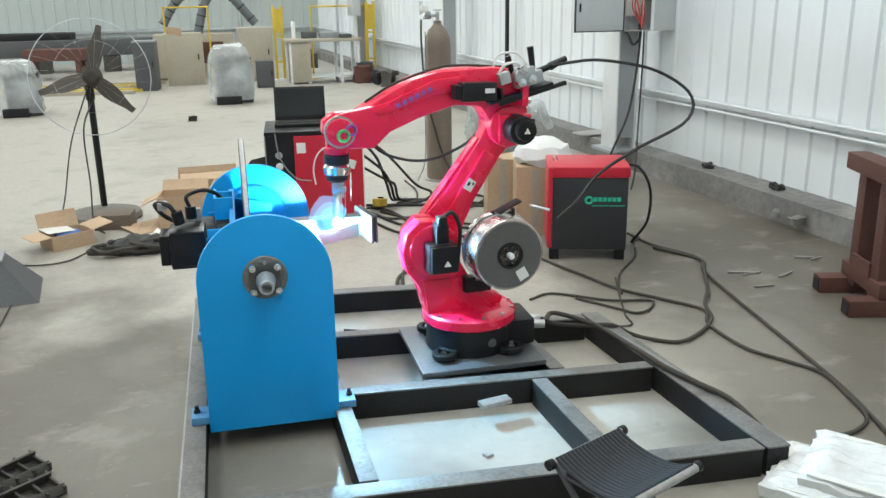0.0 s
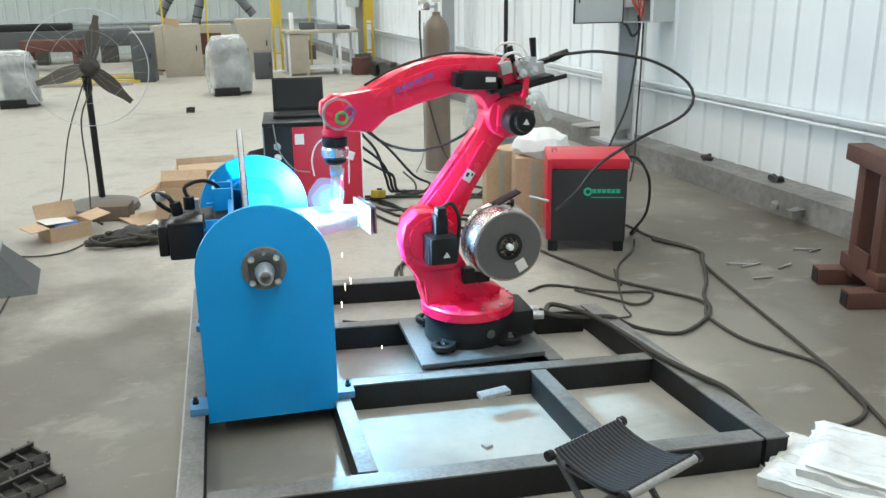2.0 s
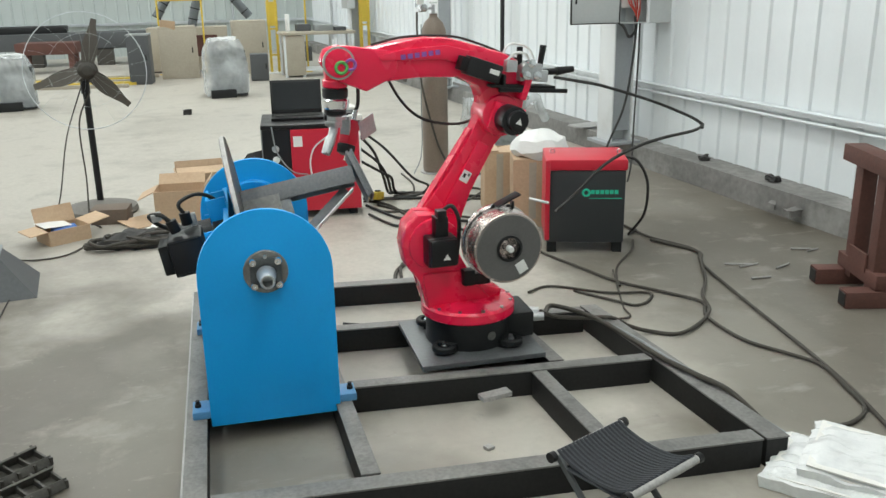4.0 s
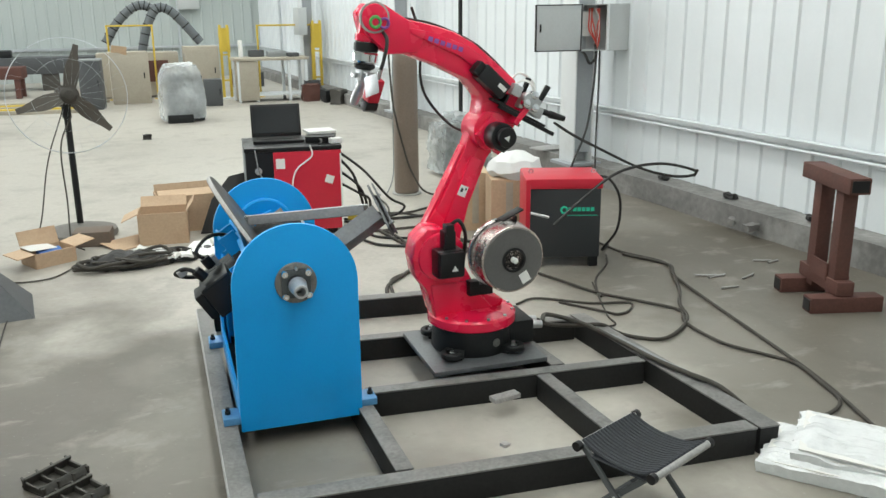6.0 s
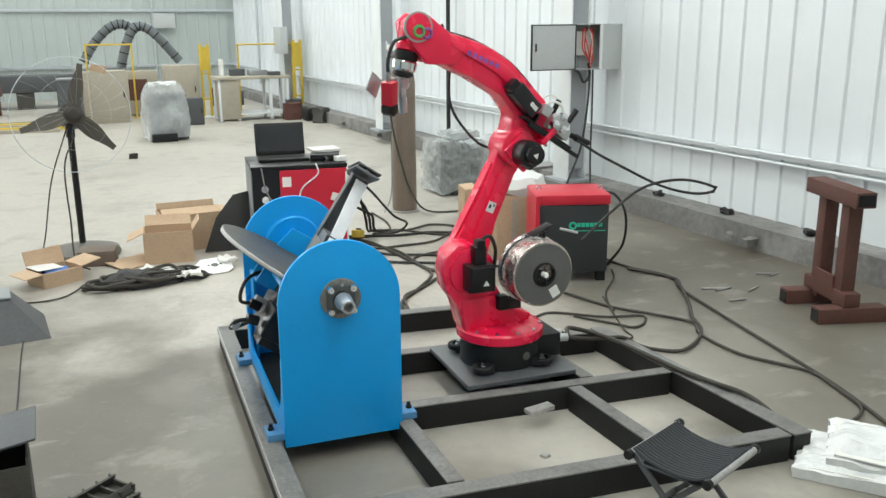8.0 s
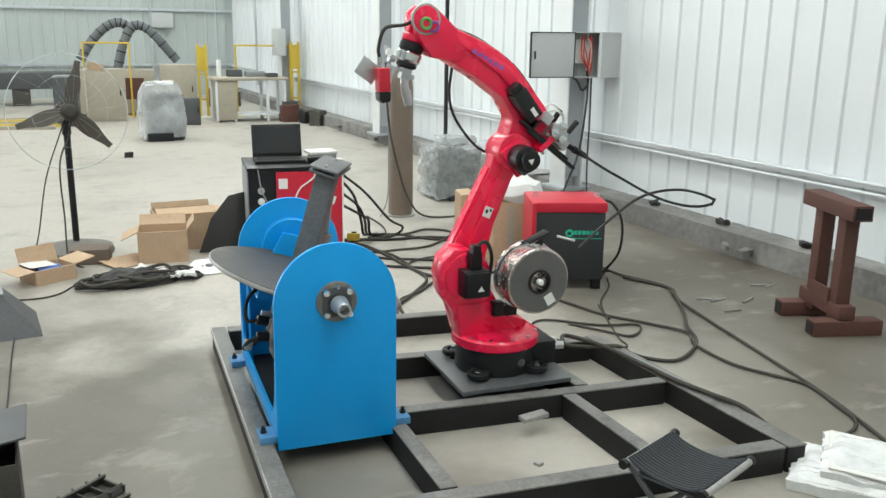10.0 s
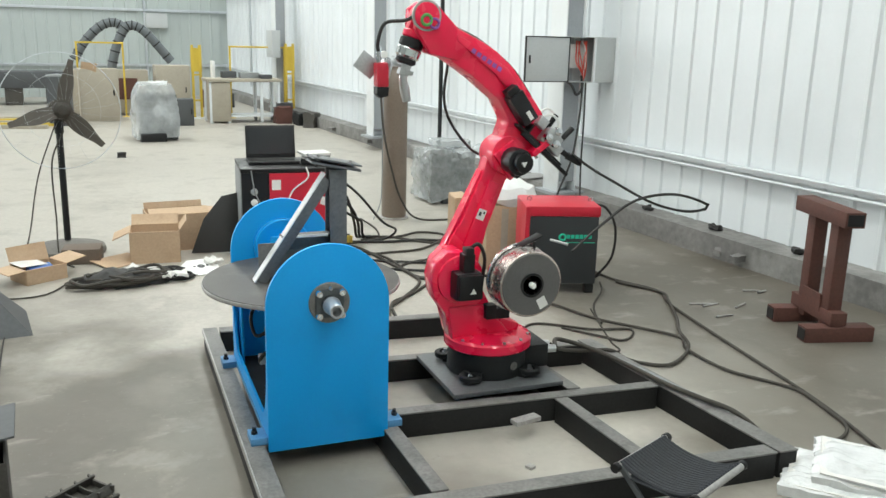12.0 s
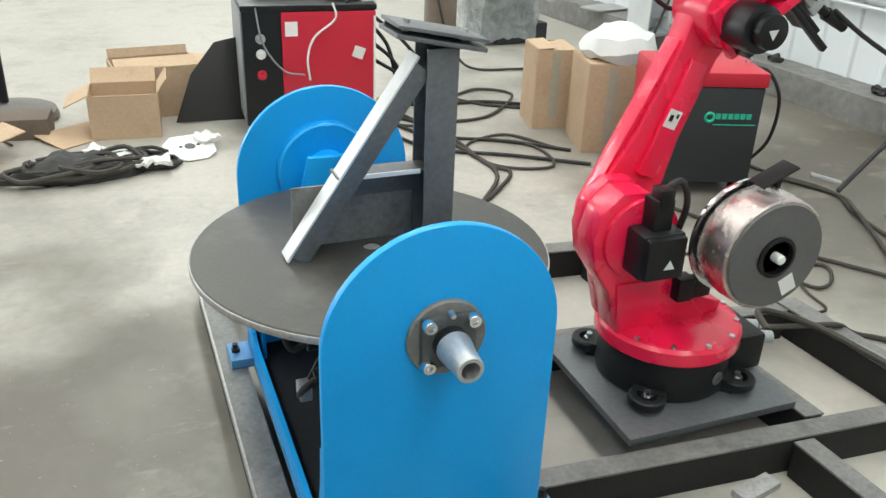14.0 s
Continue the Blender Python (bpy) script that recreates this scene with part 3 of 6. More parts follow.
POSITIONER, CRADLE, TABLE = positioner()


def workpiece():
    """A welded bracket: channel post, slanting angle brace, cross channel, sloping head plate; its base at z = 0."""
    root = thing("welded_bracket", "dark steel welded bracket clamped on the turntable", "workpiece")
    z0 = -0.033
    bm = nm()
    for sy in (-1, 1):
        box(bm, (0.150, sy * 0.038, z0 + 0.235), (0.075, 0.006, 0.47))
    part("post", box(bm, (0.185, 0, z0 + 0.235), (0.006, 0.07, 0.466)), WORK, root, "upright channel post", 0.0015)
    a, b = Vector((-0.21, 0, z0 + 0.003)), Vector((0.095, 0, z0 + 0.455))
    d = b - a
    ex, ez = Vector((-d.z, 0, d.x)).normalized(), d.normalized()      # outwards and along the brace
    m = Matrix.Translation((a + b) / 2) @ Matrix((ex, Vector((0, 1, 0)), ez)).transposed().to_4x4()
    brace = part("brace", box(nm(), (-0.023, -0.033, 0), (0.044, 0.006, d.length - 0.03), m), WORK, root, "slanting angle brace", 0.001)
    # this flange catches the skylight, so its colour is painted bright
    part("outer_flange", box(nm(), (0.0, -0.008, 0), (0.006, 0.056, d.length), m), LITSTEEL, brace, "outer flange with skylight painted in", 0.001)
    bm = box(nm(), (0.02, 0.0, z0 + 0.19), (0.22, 0.062, 0.006))
    part("cross_channel", box(bm, (0.02, 0.032, z0 + 0.155), (0.22, 0.006, 0.07)), WORK, root, "cross channel", 0.001)
    part("cross_edge", box(nm(), (0.01, -0.0325, z0 + 0.19), (0.19, 0.004, 0.010)), LITSTEEL, root, "bright edge")
    part("web", box(nm(), (-0.02, 0.042, z0 + 0.075), (0.32, 0.006, 0.15)), FRAMEM, root, "dark web plate", 0.001)
    hm = pose(0.14, 0.0, z0 + 0.485, 0, 11, 0)
    bm = box(nm(), (0, 0.0, 0.0), (0.215, 0.12, 0.010), hm)
    box(bm, (0, 0.0, 0.020), (0.215, 0.12, 0.008), hm)
    head = part("head_plate", box(bm, (0, 0.05, 0.010), (0.20, 0.006, 0.016), hm), WORK, root, "double head plate", 0.0015)
    for sx in (-0.07, 0.07):
        part("stud", cyl(nm(), hm @ Vector((sx, 0, 0.0)), hm @ Vector((sx, 0, 0.032)), 0.008, seg=8), EDGE, head)
    return root


WORKPIECE = workpiece()

# ---- the six-axis robot ----
RX, RY, RZ = 1.72, 4.03, TOP + 0.022
J2 = Vector((-0.11, 0.18, 0.44))      # shoulder axis in the robot's space
LOWER, FORE = 0.605, 0.747


def disc_y(bm, x, z, r, y0, y1, seg=28):
    return cyl(bm, (x, y0, z), (x, y1, z), r, seg=seg)


def outline_y(pts, y0, y1):
    """A side outline in x and z, drawn out along y."""
    return prism(nm(), [(x, z) for x, z in pts], Matrix.Translation((0, y1, 0)) @ Euler((radians(90), 0, 0)).to_matrix().to_4x4(), y1 - y0)


def motor(bm, c, s, y0, y1):
    box(bm, (c[0], (y0 + y1) / 2, c[1]), (s, y1 - y0, s))
    return bm


def robot():
    root = thing("welding_robot", "red six-axis arc-welding robot on a black cast base", "robot", pose(RX, RY, RZ), lift=False)
    bm = lathe(nm(), [(0.0, 0), (0.185, 0), (0.19, 0.008), (0.185, 0.11), (0.178, 0.125), (0.0, 0.125)], None, 40)
    base = part("base", bm, BLACKC, root, "black cast base", 0.0)
    part("rear_box", box(nm(), (0.175, 0, 0.068), (0.20, 0.22, 0.115)), BLACKC, base, "black connector box", 0.012)
    for a in (45, 135, 225, 315):
        cx, cy = 0.212 * math.cos(radians(a)), 0.225 * math.sin(radians(a))
        m = pose(cx, cy, 0, 0, 0, a)
        bm = lathe(nm(), [(0.016, 0.012), (0.048, 0.012), (0.052, 0.016), (0.052, 0.034), (0.047, 0.038), (0.03, 0.038), (0.027, 0.02), (0.016, 0.02)], m, 20)
        box(bm, (-0.045, 0, 0.02), (0.075, 0.09, 0.04), m)
        foot = part("foot", bm, BLACKC, base, "", 0.0)
        part("foot_bolt", cyl(cyl(nm(), m @ Vector((0, 0, 0.0)), m @ Vector((0, 0, 0.036)), 0.016, seg=6), m @ Vector((0, 0, 0.03)), m @ Vector((0, 0, 0.05)), 0.009, seg=10), STEEL, base)
    for sy in (-0.05, 0.02):
        part("plug", cyl(nm(), (0.27, sy, 0.08), (0.335, sy - 0.02, 0.08), 0.022, 0.018, 14), CAST, base, "metal cable plug", 0.002)
    part("base_mark", lathe(nm(), [(0.02, 0), (0.02, 0.002), (0.013, 0.002), (0.013, 0)], pose(0.055, -0.1855, 0.065, 90, 0, 14), 16), FRAMEM, base, "embossed round mark")
    bm = lathe(nm(), [(0.0, 0.125), (0.2, 0.125), (0.207, 0.132), (0.207, 0.168), (0.198, 0.178), (0.15, 0.185), (0.0, 0.185)], None, 44)
    turret = part("turret", bm, RED, root, "red turning column", 0.0)
    pts = [(-0.20, 0.17), (0.135, 0.17), (0.15, 0.215), (0.06, 0.25), (0.005, 0.30), (-0.06, 0.42), (-0.09, 0.52), (-0.15, 0.585), (-0.23, 0.59), (-0.285, 0.54), (-0.305, 0.46), (-0.29, 0.38), (-0.235, 0.30)]
    part("column_cheek", outline_y(pts, -0.04, 0.05), RED, turret, "", 0.012)
    part("column_cheek", outline_y([(x * 0.95, z) for x, z in pts], 0.06, 0.112), RED, turret, "", 0.012)
    part("column_core", outline_y([(-0.2, 0.17), (0.10, 0.17), (0.05, 0.23), (-0.05, 0.33), (-0.22, 0.33)], -0.05, 0.05), RED, turret, "", 0.01)
    SX, SZ = -0.19, 0.48      # axis of the shoulder motor
    part("shoulder_cover", disc_y(nm(), -0.165, 0.46, 0.112, -0.055, -0.03, 36), RED, turret, "", 0.008)
    # shoulder motor on the near cheek
    bm = box(nm(), (SX + 0.035, -0.085, SZ - 0.035), (0.125, 0.10, 0.125))
    shoulder_motor = part("shoulder_motor", bm, SERVO, turret, "black servo motor", 0.01)
    part("motor_cap", box(nm(), (SX + 0.035, -0.135, SZ - 0.035), (0.115, 0.035, 0.115)), BLACKP, turret, "", 0.008)
    part("motor_terminal", box(box(nm(), (SX + 0.04, -0.08, SZ + 0.06), (0.055, 0.06, 0.10)), (SX + 0.04, -0.09, SZ + 0.115), (0.04, 0.05, 0.05)), BLACKP, turret, "", 0.006)
    part("motor_lead", tube(nm(), [(SX + 0.05, -0.08, SZ + 0.13), (SX + 0.09, -0.09, SZ + 0.15), (SX + 0.125, -0.08, SZ + 0.08), (SX + 0.13, -0.05, SZ - 0.03), (SX + 0.12, -0.05, SZ - 0.12)], 0.009), RUBBER, turret)
    part("warning_mark", prism(nm(), [(-0.016, -0.012), (0.016, -0.012), (0.0, 0.014)], pose(SX + 0.045, -0.1535, SZ - 0.05, 90, 0, 0), 0.001), WHITE, turret, "white triangular warning mark")
    part("stop_block", box(nm(), (-0.02, -0.06, 0.30), (0.05, 0.05, 0.07)), BLACKC, turret, "", 0.006)
    for a in range(150, 391, 30):
        part("ring_bolt", cyl(nm(), (0.19 * math.cos(radians(a)), 0.19 * math.sin(radians(a)), 0.17), (0.19 * math.cos(radians(a)), 0.19 * math.sin(radians(a)), 0.186), 0.008, seg=8), STEEL, turret)

    # lower arm: joint at the origin, along +z
    pts = []
    for i in range(15):
        a = radians(150 + 240 * i / 14)
        pts.append((0.112 * math.cos(a), 0.112 * math.sin(a)))
    pts += [(0.085, 0.10), (0.062, 0.25), (0.058, LOWER - 0.12)]
    for i in range(9):
        a = radians(-20 + 220 * i / 8)
        pts.append((0.085 * math.cos(a), LOWER + 0.085 * math.sin(a)))
    pts += [(-0.068, LOWER - 0.12), (-0.078, 0.25), (-0.10, 0.10)]
    lower = part("lower_arm", outline_y(pts, -0.045, 0.04), RED, root, "red lower arm", 0.014)
    part("arm_rib", outline_y([(-0.03, 0.13), (0.03, 0.13), (0.028, LOWER - 0.14), (-0.03, LOWER - 0.14)], -0.062, -0.044), RED, lower, "", 0.006)
    part("pale_rib", outline_y([(-0.112, 0.03), (-0.098, 0.03), (-0.062, LOWER - 0.11), (-0.076, LOWER - 0.11)], -0.03, 0.03), RED, lower, "", 0.004)
    part("arm_label", box(nm(), (-0.005, -0.0633, 0.30), (0.042, 0.001, 0.052)), WHITE, lower, "white warning label")
    bm = box(nm(), (-0.012, -0.0645, 0.302), (0.012, 0.001, 0.018))
    part("label_mark", box(bm, (0.006, -0.0645, 0.312), (0.008, 0.001, 0.012)), BLACKP, lower, "small black marks")
    part("elbow_cover", disc_y(nm(), 0, LOWER, 0.07, -0.075, -0.04, 30), RED, lower, "", 0.006)
    for a in range(0, 360, 45):
        bm = cyl(nm(), (0.085 * math.cos(radians(a)), -0.05, 0.085 * math.sin(radians(a))), (0.085 * math.cos(radians(a)), -0.04, 0.085 * math.sin(radians(a))), 0.006, seg=6)
        part("arm_bolt", bm, STEEL, lower)

    # forearm: elbow at the origin, along -x
    pts = [(0.085, -0.06), (0.10, 0.03), (0.085, 0.14), (0.045, 0.24), (-0.06, 0.256), (-0.18, 0.252), (-0.32, 0.244), (-0.42, 0.218), (-0.50, 0.182), (-0.60, 0.125), (-0.68, 0.075), (-0.66, -0.01), (-0.55, -0.012), (-0.40, 0.05), (-0.24, 0.098), (-0.13, 0.088), (-0.09, 0.03), (-0.075, -0.03), (0.0, -0.085)]
    fore = part("forearm", outline_y(pts, -0.075, 0.065), RED, root, "red forearm", 0.022)
    part("elbow_housing", disc_y(nm(), 0, 0, 0.09, -0.095, 0.06, 32), RED, fore, "", 0.01)
    ridge = [(-0.20, 0.222), (-0.33, 0.212), (-0.50, 0.145), (-0.60, 0.085), (-0.58, 0.07), (-0.34, 0.15), (-0.20, 0.165)]
    part("side_ridge", outline_y(ridge, -0.09, -0.074), RED, fore, "", 0.006)
    part("wrist_fork", outline_y([(-0.52, 0.13), (-0.50, 0.03), (-0.60, -0.065), (-0.73, -0.06), (-0.785, -0.01), (-0.79, 0.045), (-0.75, 0.085), (-0.64, 0.105)], -0.085, -0.03), RED, fore, "", 0.016)
    part("wrist_fork", outline_y([(-0.45, 0.12), (-0.47, 0.05), (-0.60, -0.055), (-0.74, -0.055), (-0.80, -0.01), (-0.80, 0.045), (-0.75, 0.08), (-0.64, 0.085)], 0.02, 0.075), RED, fore, "", 0.016)
    part("wrist_cap", disc_y(nm(), -FORE, 0.012, 0.058, -0.097, -0.07, 28), RED, fore, "", 0.008)
    part("wrist_ring", disc_y(nm(), -FORE, 0.012, 0.066, -0.09, -0.075, 28), EDGE, fore, "pale gasket line")
    bm = nm()
    ring(bm, (0, 0, 0), 0.022, 0.007, pose(-FORE + 0.012, -0.0985, -0.002, 90, 0, 0), 20, 6)
    part("round_mark", bm, GREENL, fore, "green ring mark")
    bm = nm()
    ring(bm, (0, 0, 0), 0.02, 0.006, pose(-FORE + 0.045, -0.0985, 0.02, 90, 0, 0), 20, 6)
    part("round_mark", bm, VIOLET, fore, "violet ring mark")
    m = pose(-0.43, -0.0913, 0.142, 0, -24, 0)
    for i in range(6):
        part("print_bar", box(nm(), (-0.075 + i * 0.030, 0, 0.0), (0.021, 0.001, 0.020), m), VIOLET, fore, "violet printed bar")
    part("elbow_motor", box(disc_y(nm(), 0.02, -0.004, 0.062, -0.20, -0.095, 28), (0.035, -0.13, -0.004), (0.11, 0.07, 0.09)), SERVO, fore, "black servo motor", 0.008)
    part("elbow_motor_cap", disc_y(nm(), 0.022, 0.0, 0.045, -0.235, -0.20, 24), BLACKP, fore, "", 0.006)
    part("warning_mark", prism(nm(), [(-0.015, -0.012), (0.015, -0.012), (0.0, 0.014)], pose(0.022, -0.236, 0.0, 90, 0, 0), 0.001), WHITE, fore, "white triangular warning mark")
    part("elbow_motor_flange", box(nm(), (0.02, -0.10, -0.005), (0.15, 0.03, 0.12)), RED, fore, "", 0.006)
    part("roll_motor", box(nm(), (-0.160, -0.115, 0.160), (0.155, 0.075, 0.078)), SERVO, fore, "black servo motor", 0.008)
    part("roll_motor_cap", box(nm(), (-0.252, -0.115, 0.160), (0.035, 0.06, 0.06)), BLACKP, fore, "", 0.006)
    part("motor_label", box(nm(), (-0.117, -0.1535, 0.165), (0.045, 0.001, 0.02)), WHITE, fore, "white motor label")
    part("rear_flange", box(nm(), (0.055, -0.055, 0.155), (0.03, 0.16, 0.13)), RED, fore, "", 0.008)
    for z in (0.105, 0.205):
        for y in (-0.105, 0.015):
            part("flange_screw", cyl(nm(), (0.078, y, z), (0.09, y, z), 0.008, seg=8), STEEL, fore)
    # wire feeder at the back end
    part("feeder_bracket", box(box(nm(), (0.095, -0.08, 0.10), (0.30, 0.10, 0.012)), (0.005, -0.08, 0.125), (0.012, 0.1, 0.05)), BLACKC, fore, "black bracket plate", 0.003)
    part("feeder_rail", box(nm(), (0.145, -0.12, 0.085), (0.32, 0.02, 0.018)), BLACKP, fore, "", 0.003)
    bm = box(nm(), (0.130, -0.075, 0.16), (0.10, 0.09, 0.075))
    cyl(bm, (0.115, -0.10, 0.17), (0.115, -0.145, 0.17), 0.04, seg=22)
    part("wire_feeder", box(bm, (0.190, -0.075, 0.145), (0.05, 0.07, 0.05)), CAST, fore, "cast aluminium wire feeder", 0.005)
    for x, z in ((0.095, 0.15), (0.145, 0.15), (0.115, 0.20)):
        part("feed_roller", cyl(nm(), (x, -0.12, z), (x, -0.155, z), 0.019, seg=16), CHROME, fore, "bright feed roller", 0.002)
    part("tension_knob", cyl(nm(), (0.085, -0.09, 0.19), (0.080, -0.09, 0.265), 0.011, 0.014, 12), BLACKP, fore, "black tension knob", 0.002)
    part("tension_knob", cyl(nm(), (0.180, -0.09, 0.18), (0.190, -0.09, 0.275), 0.012, 0.015, 12), BLACKP, fore, "black tension knob", 0.002)
    part("feeder_nozzle", cyl(cyl(nm(), (0.205, -0.075, 0.16), (0.265, -0.08, 0.165), 0.014, seg=12), (0.265, -0.08, 0.165), (0.345, -0.085, 0.178), 0.019, 0.013, 12), BLACKP, fore, "black liner coupling")
    part("gas_valve", box(nm(), (0.035, -0.11, 0.185), (0.05, 0.04, 0.05)), CAST, fore, "", 0.004)
    part("valve_block", box(nm(), (0.045, -0.04, 0.19), (0.06, 0.03, 0.06)), CAST, fore, "", 0.004)
    part("feeder_lead", tube(nm(), [(0.015, -0.10, 0.20), (0.045, -0.13, 0.24), (0.095, -0.13, 0.235), (0.125, -0.1, 0.2)], 0.006), WHITE, fore, "thin pale lead")
    bm = tube(nm(), [(0.005, -0.06, 0.19), (0.045, -0.05, 0.27), (0.135, -0.05, 0.26), (0.175, -0.06, 0.19)], 0.005)
    part("feeder_lead", bm, WHITE, fore, "thin pale lead")
    # the whole feeder leans back on the arm
    lean = pose(-0.05, 0, 0.12, 0, -15, 0) @ Matrix.Translation((0, 0, -0.10))
    for ob in fore.children:
        if ob.name.split(".")[0] in ("feeder_bracket", "feeder_rail", "wire_feeder", "feed_roller", "tension_knob", "feeder_nozzle", "gas_valve", "valve_block", "feeder_lead"):
            ob.data.transform(lean)
    part("forearm_lead", tube(nm(), [(0.02, -0.04, 0.25), (-0.2, -0.02, 0.262), (-0.33, -0.02, 0.248), (-0.50, -0.01, 0.19), (-0.62, 0.0, 0.12)], 0.005), RUBBER, fore)

    # wrist: joint at the origin, tool along -z
    bm = box(nm(), (0, 0, -0.035), (0.085, 0.05, 0.09))
    wrist = part("wrist", disc_y(bm, 0, 0, 0.048, -0.028, 0.02, 24), RED, root, "red wrist", 0.006)
    part("wrist_flange", lathe(nm(), [(0.0, -0.105), (0.045, -0.105), (0.052, -0.10), (0.052, -0.075), (0.046, -0.07), (0, -0.07)], None, 28), RED, wrist)
    # tool turns about the wrist's z
    bm = lathe(nm(), [(0.0, -0.145), (0.05, -0.145), (0.054, -0.14), (0.054, -0.11), (0.05, -0.106), (0, -0.106)], None, 28)
    tool = part("tool_mount", bm, BLACKC, root, "black anti-collision mount")
    part("tool_ring", lathe(nm(), [(0.0, -0.195), (0.045, -0.195), (0.056, -0.185), (0.058, -0.155), (0.05, -0.146), (0, -0.146)], None, 28), CHROME, tool, "polished steel ring")
    part("tool_collar", lathe(nm(), [(0.0, -0.222), (0.032, -0.222), (0.047, -0.212), (0.047, -0.197), (0, -0.197)], None, 24), BLACKP, tool, "black collar")
    part("torch_clamp", box(nm(), (-0.005, 0, -0.245), (0.045, 0.045, 0.05)), CAST, tool, "bright torch clamp", 0.004)
    part("clamp_lug", box(nm(), (-0.03, -0.01, -0.25), (0.035, 0.055, 0.02)), STEEL, tool, "", 0.003)
    part("torch_neck", tube(nm(), [(-0.01, 0, -0.255), (-0.015, 0, -0.285), (-0.03, 0, -0.315), (-0.042, 0, -0.335)], 0.019, 14), STEEL, tool, "bent torch neck")
    nz = Matrix.Translation((-0.04, 0, -0.33)) @ Vector((-0.5, 0, -0.866)).to_track_quat("Z", "Y").to_matrix().to_4x4()
    part("gas_nozzle", lathe(nm(), [(0.0, -0.02), (0.0215, -0.02), (0.0225, 0.0), (0.0185, 0.05), (0.0145, 0.05), (0.0145, 0.0), (0, 0.0)], nz, 20), STEEL, tool, "steel gas nozzle")
    part("sensor_arm", box(box(nm(), (0.045, 0.0, -0.235), (0.08, 0.03, 0.012)), (0.062, 0, -0.28), (0.012, 0.05, 0.10)), CAST, tool, "bright sensor bracket", 0.002)
    sm = pose(0.088, 0, -0.30, 0, 20, 0)
    part("seam_sensor", box(nm(), (0, 0, 0.0), (0.056, 0.058, 0.105), sm), PSRED, tool, "red seam-sensor case", 0.008)
    part("sensor_foot", prism(nm(), [(-0.028, 0.0), (0.028, 0.0), (0.028, -0.032), (0.012, -0.048), (-0.024, -0.04)], sm @ pose(0, 0.029, -0.053, 90, 0, 0), 0.058), BLACKP, tool, "black sensor foot", 0.004)
    part("sensor_plug", cyl(nm(), sm @ Vector((0.01, 0, 0.05)), sm @ Vector((0.01, 0, 0.10)), 0.01, seg=12), STEEL, tool)
    part("sensor_cable", tube(nm(), [sm @ Vector((0.01, 0, 0.095)), sm @ Vector((0.012, 0, 0.14)), sm @ Vector((-0.02, 0.01, 0.22)), (0.06, 0.03, -0.04), (0.02, 0.05, 0.03)], 0.008), RUBBER, tool, "black sensor cable")
    part("shield_plate", box(nm(), (0.055, -0.05, -0.31), (0.10, 0.004, 0.085), pose(0, 0, 0, 0, -18, 0)), CAST, tool, "bent grey shield plate", 0.001)
    # arc: a blue-white core at the wire's tip, drawn back into the tool when it goes out; added shells paint its glare
    bm = nm()
    bmesh.ops.create_icosphere(bm, subdivisions=2, radius=0.012)
    arc = [(part("arc", bm, ARC, root, "blue-white welding arc"), Vector((0, 0, 0.062)), Vector((0, 0, -0.012)))]
    for r, m, off in ((0.022, GLOW_IN, 0.0), (0.036, GLOW_OUT, 0.3), (0.050, GLOW_OUT, 0.6), (0.064, GLOW_OUT, 0.9), (0.079, GLOW_OUT, 1.2)):
        bm = nm()
        bmesh.ops.create_icosphere(bm, subdivisions=3, radius=r)
        arc.append((part("arc_glare_shell", crumple(bm, r * 0.2, r * 0.9, r * 100), m, root, "pale blue shell painting the arc glare"), (-0.035 * off, 0, 0.03 * off), None))
    return root, turret, lower, fore, wrist, tool, arc, nz


ROBOT, TURRET, LOWER_ARM, FOREARM, WRIST, TOOL, ARCS, NOZZLE = robot()


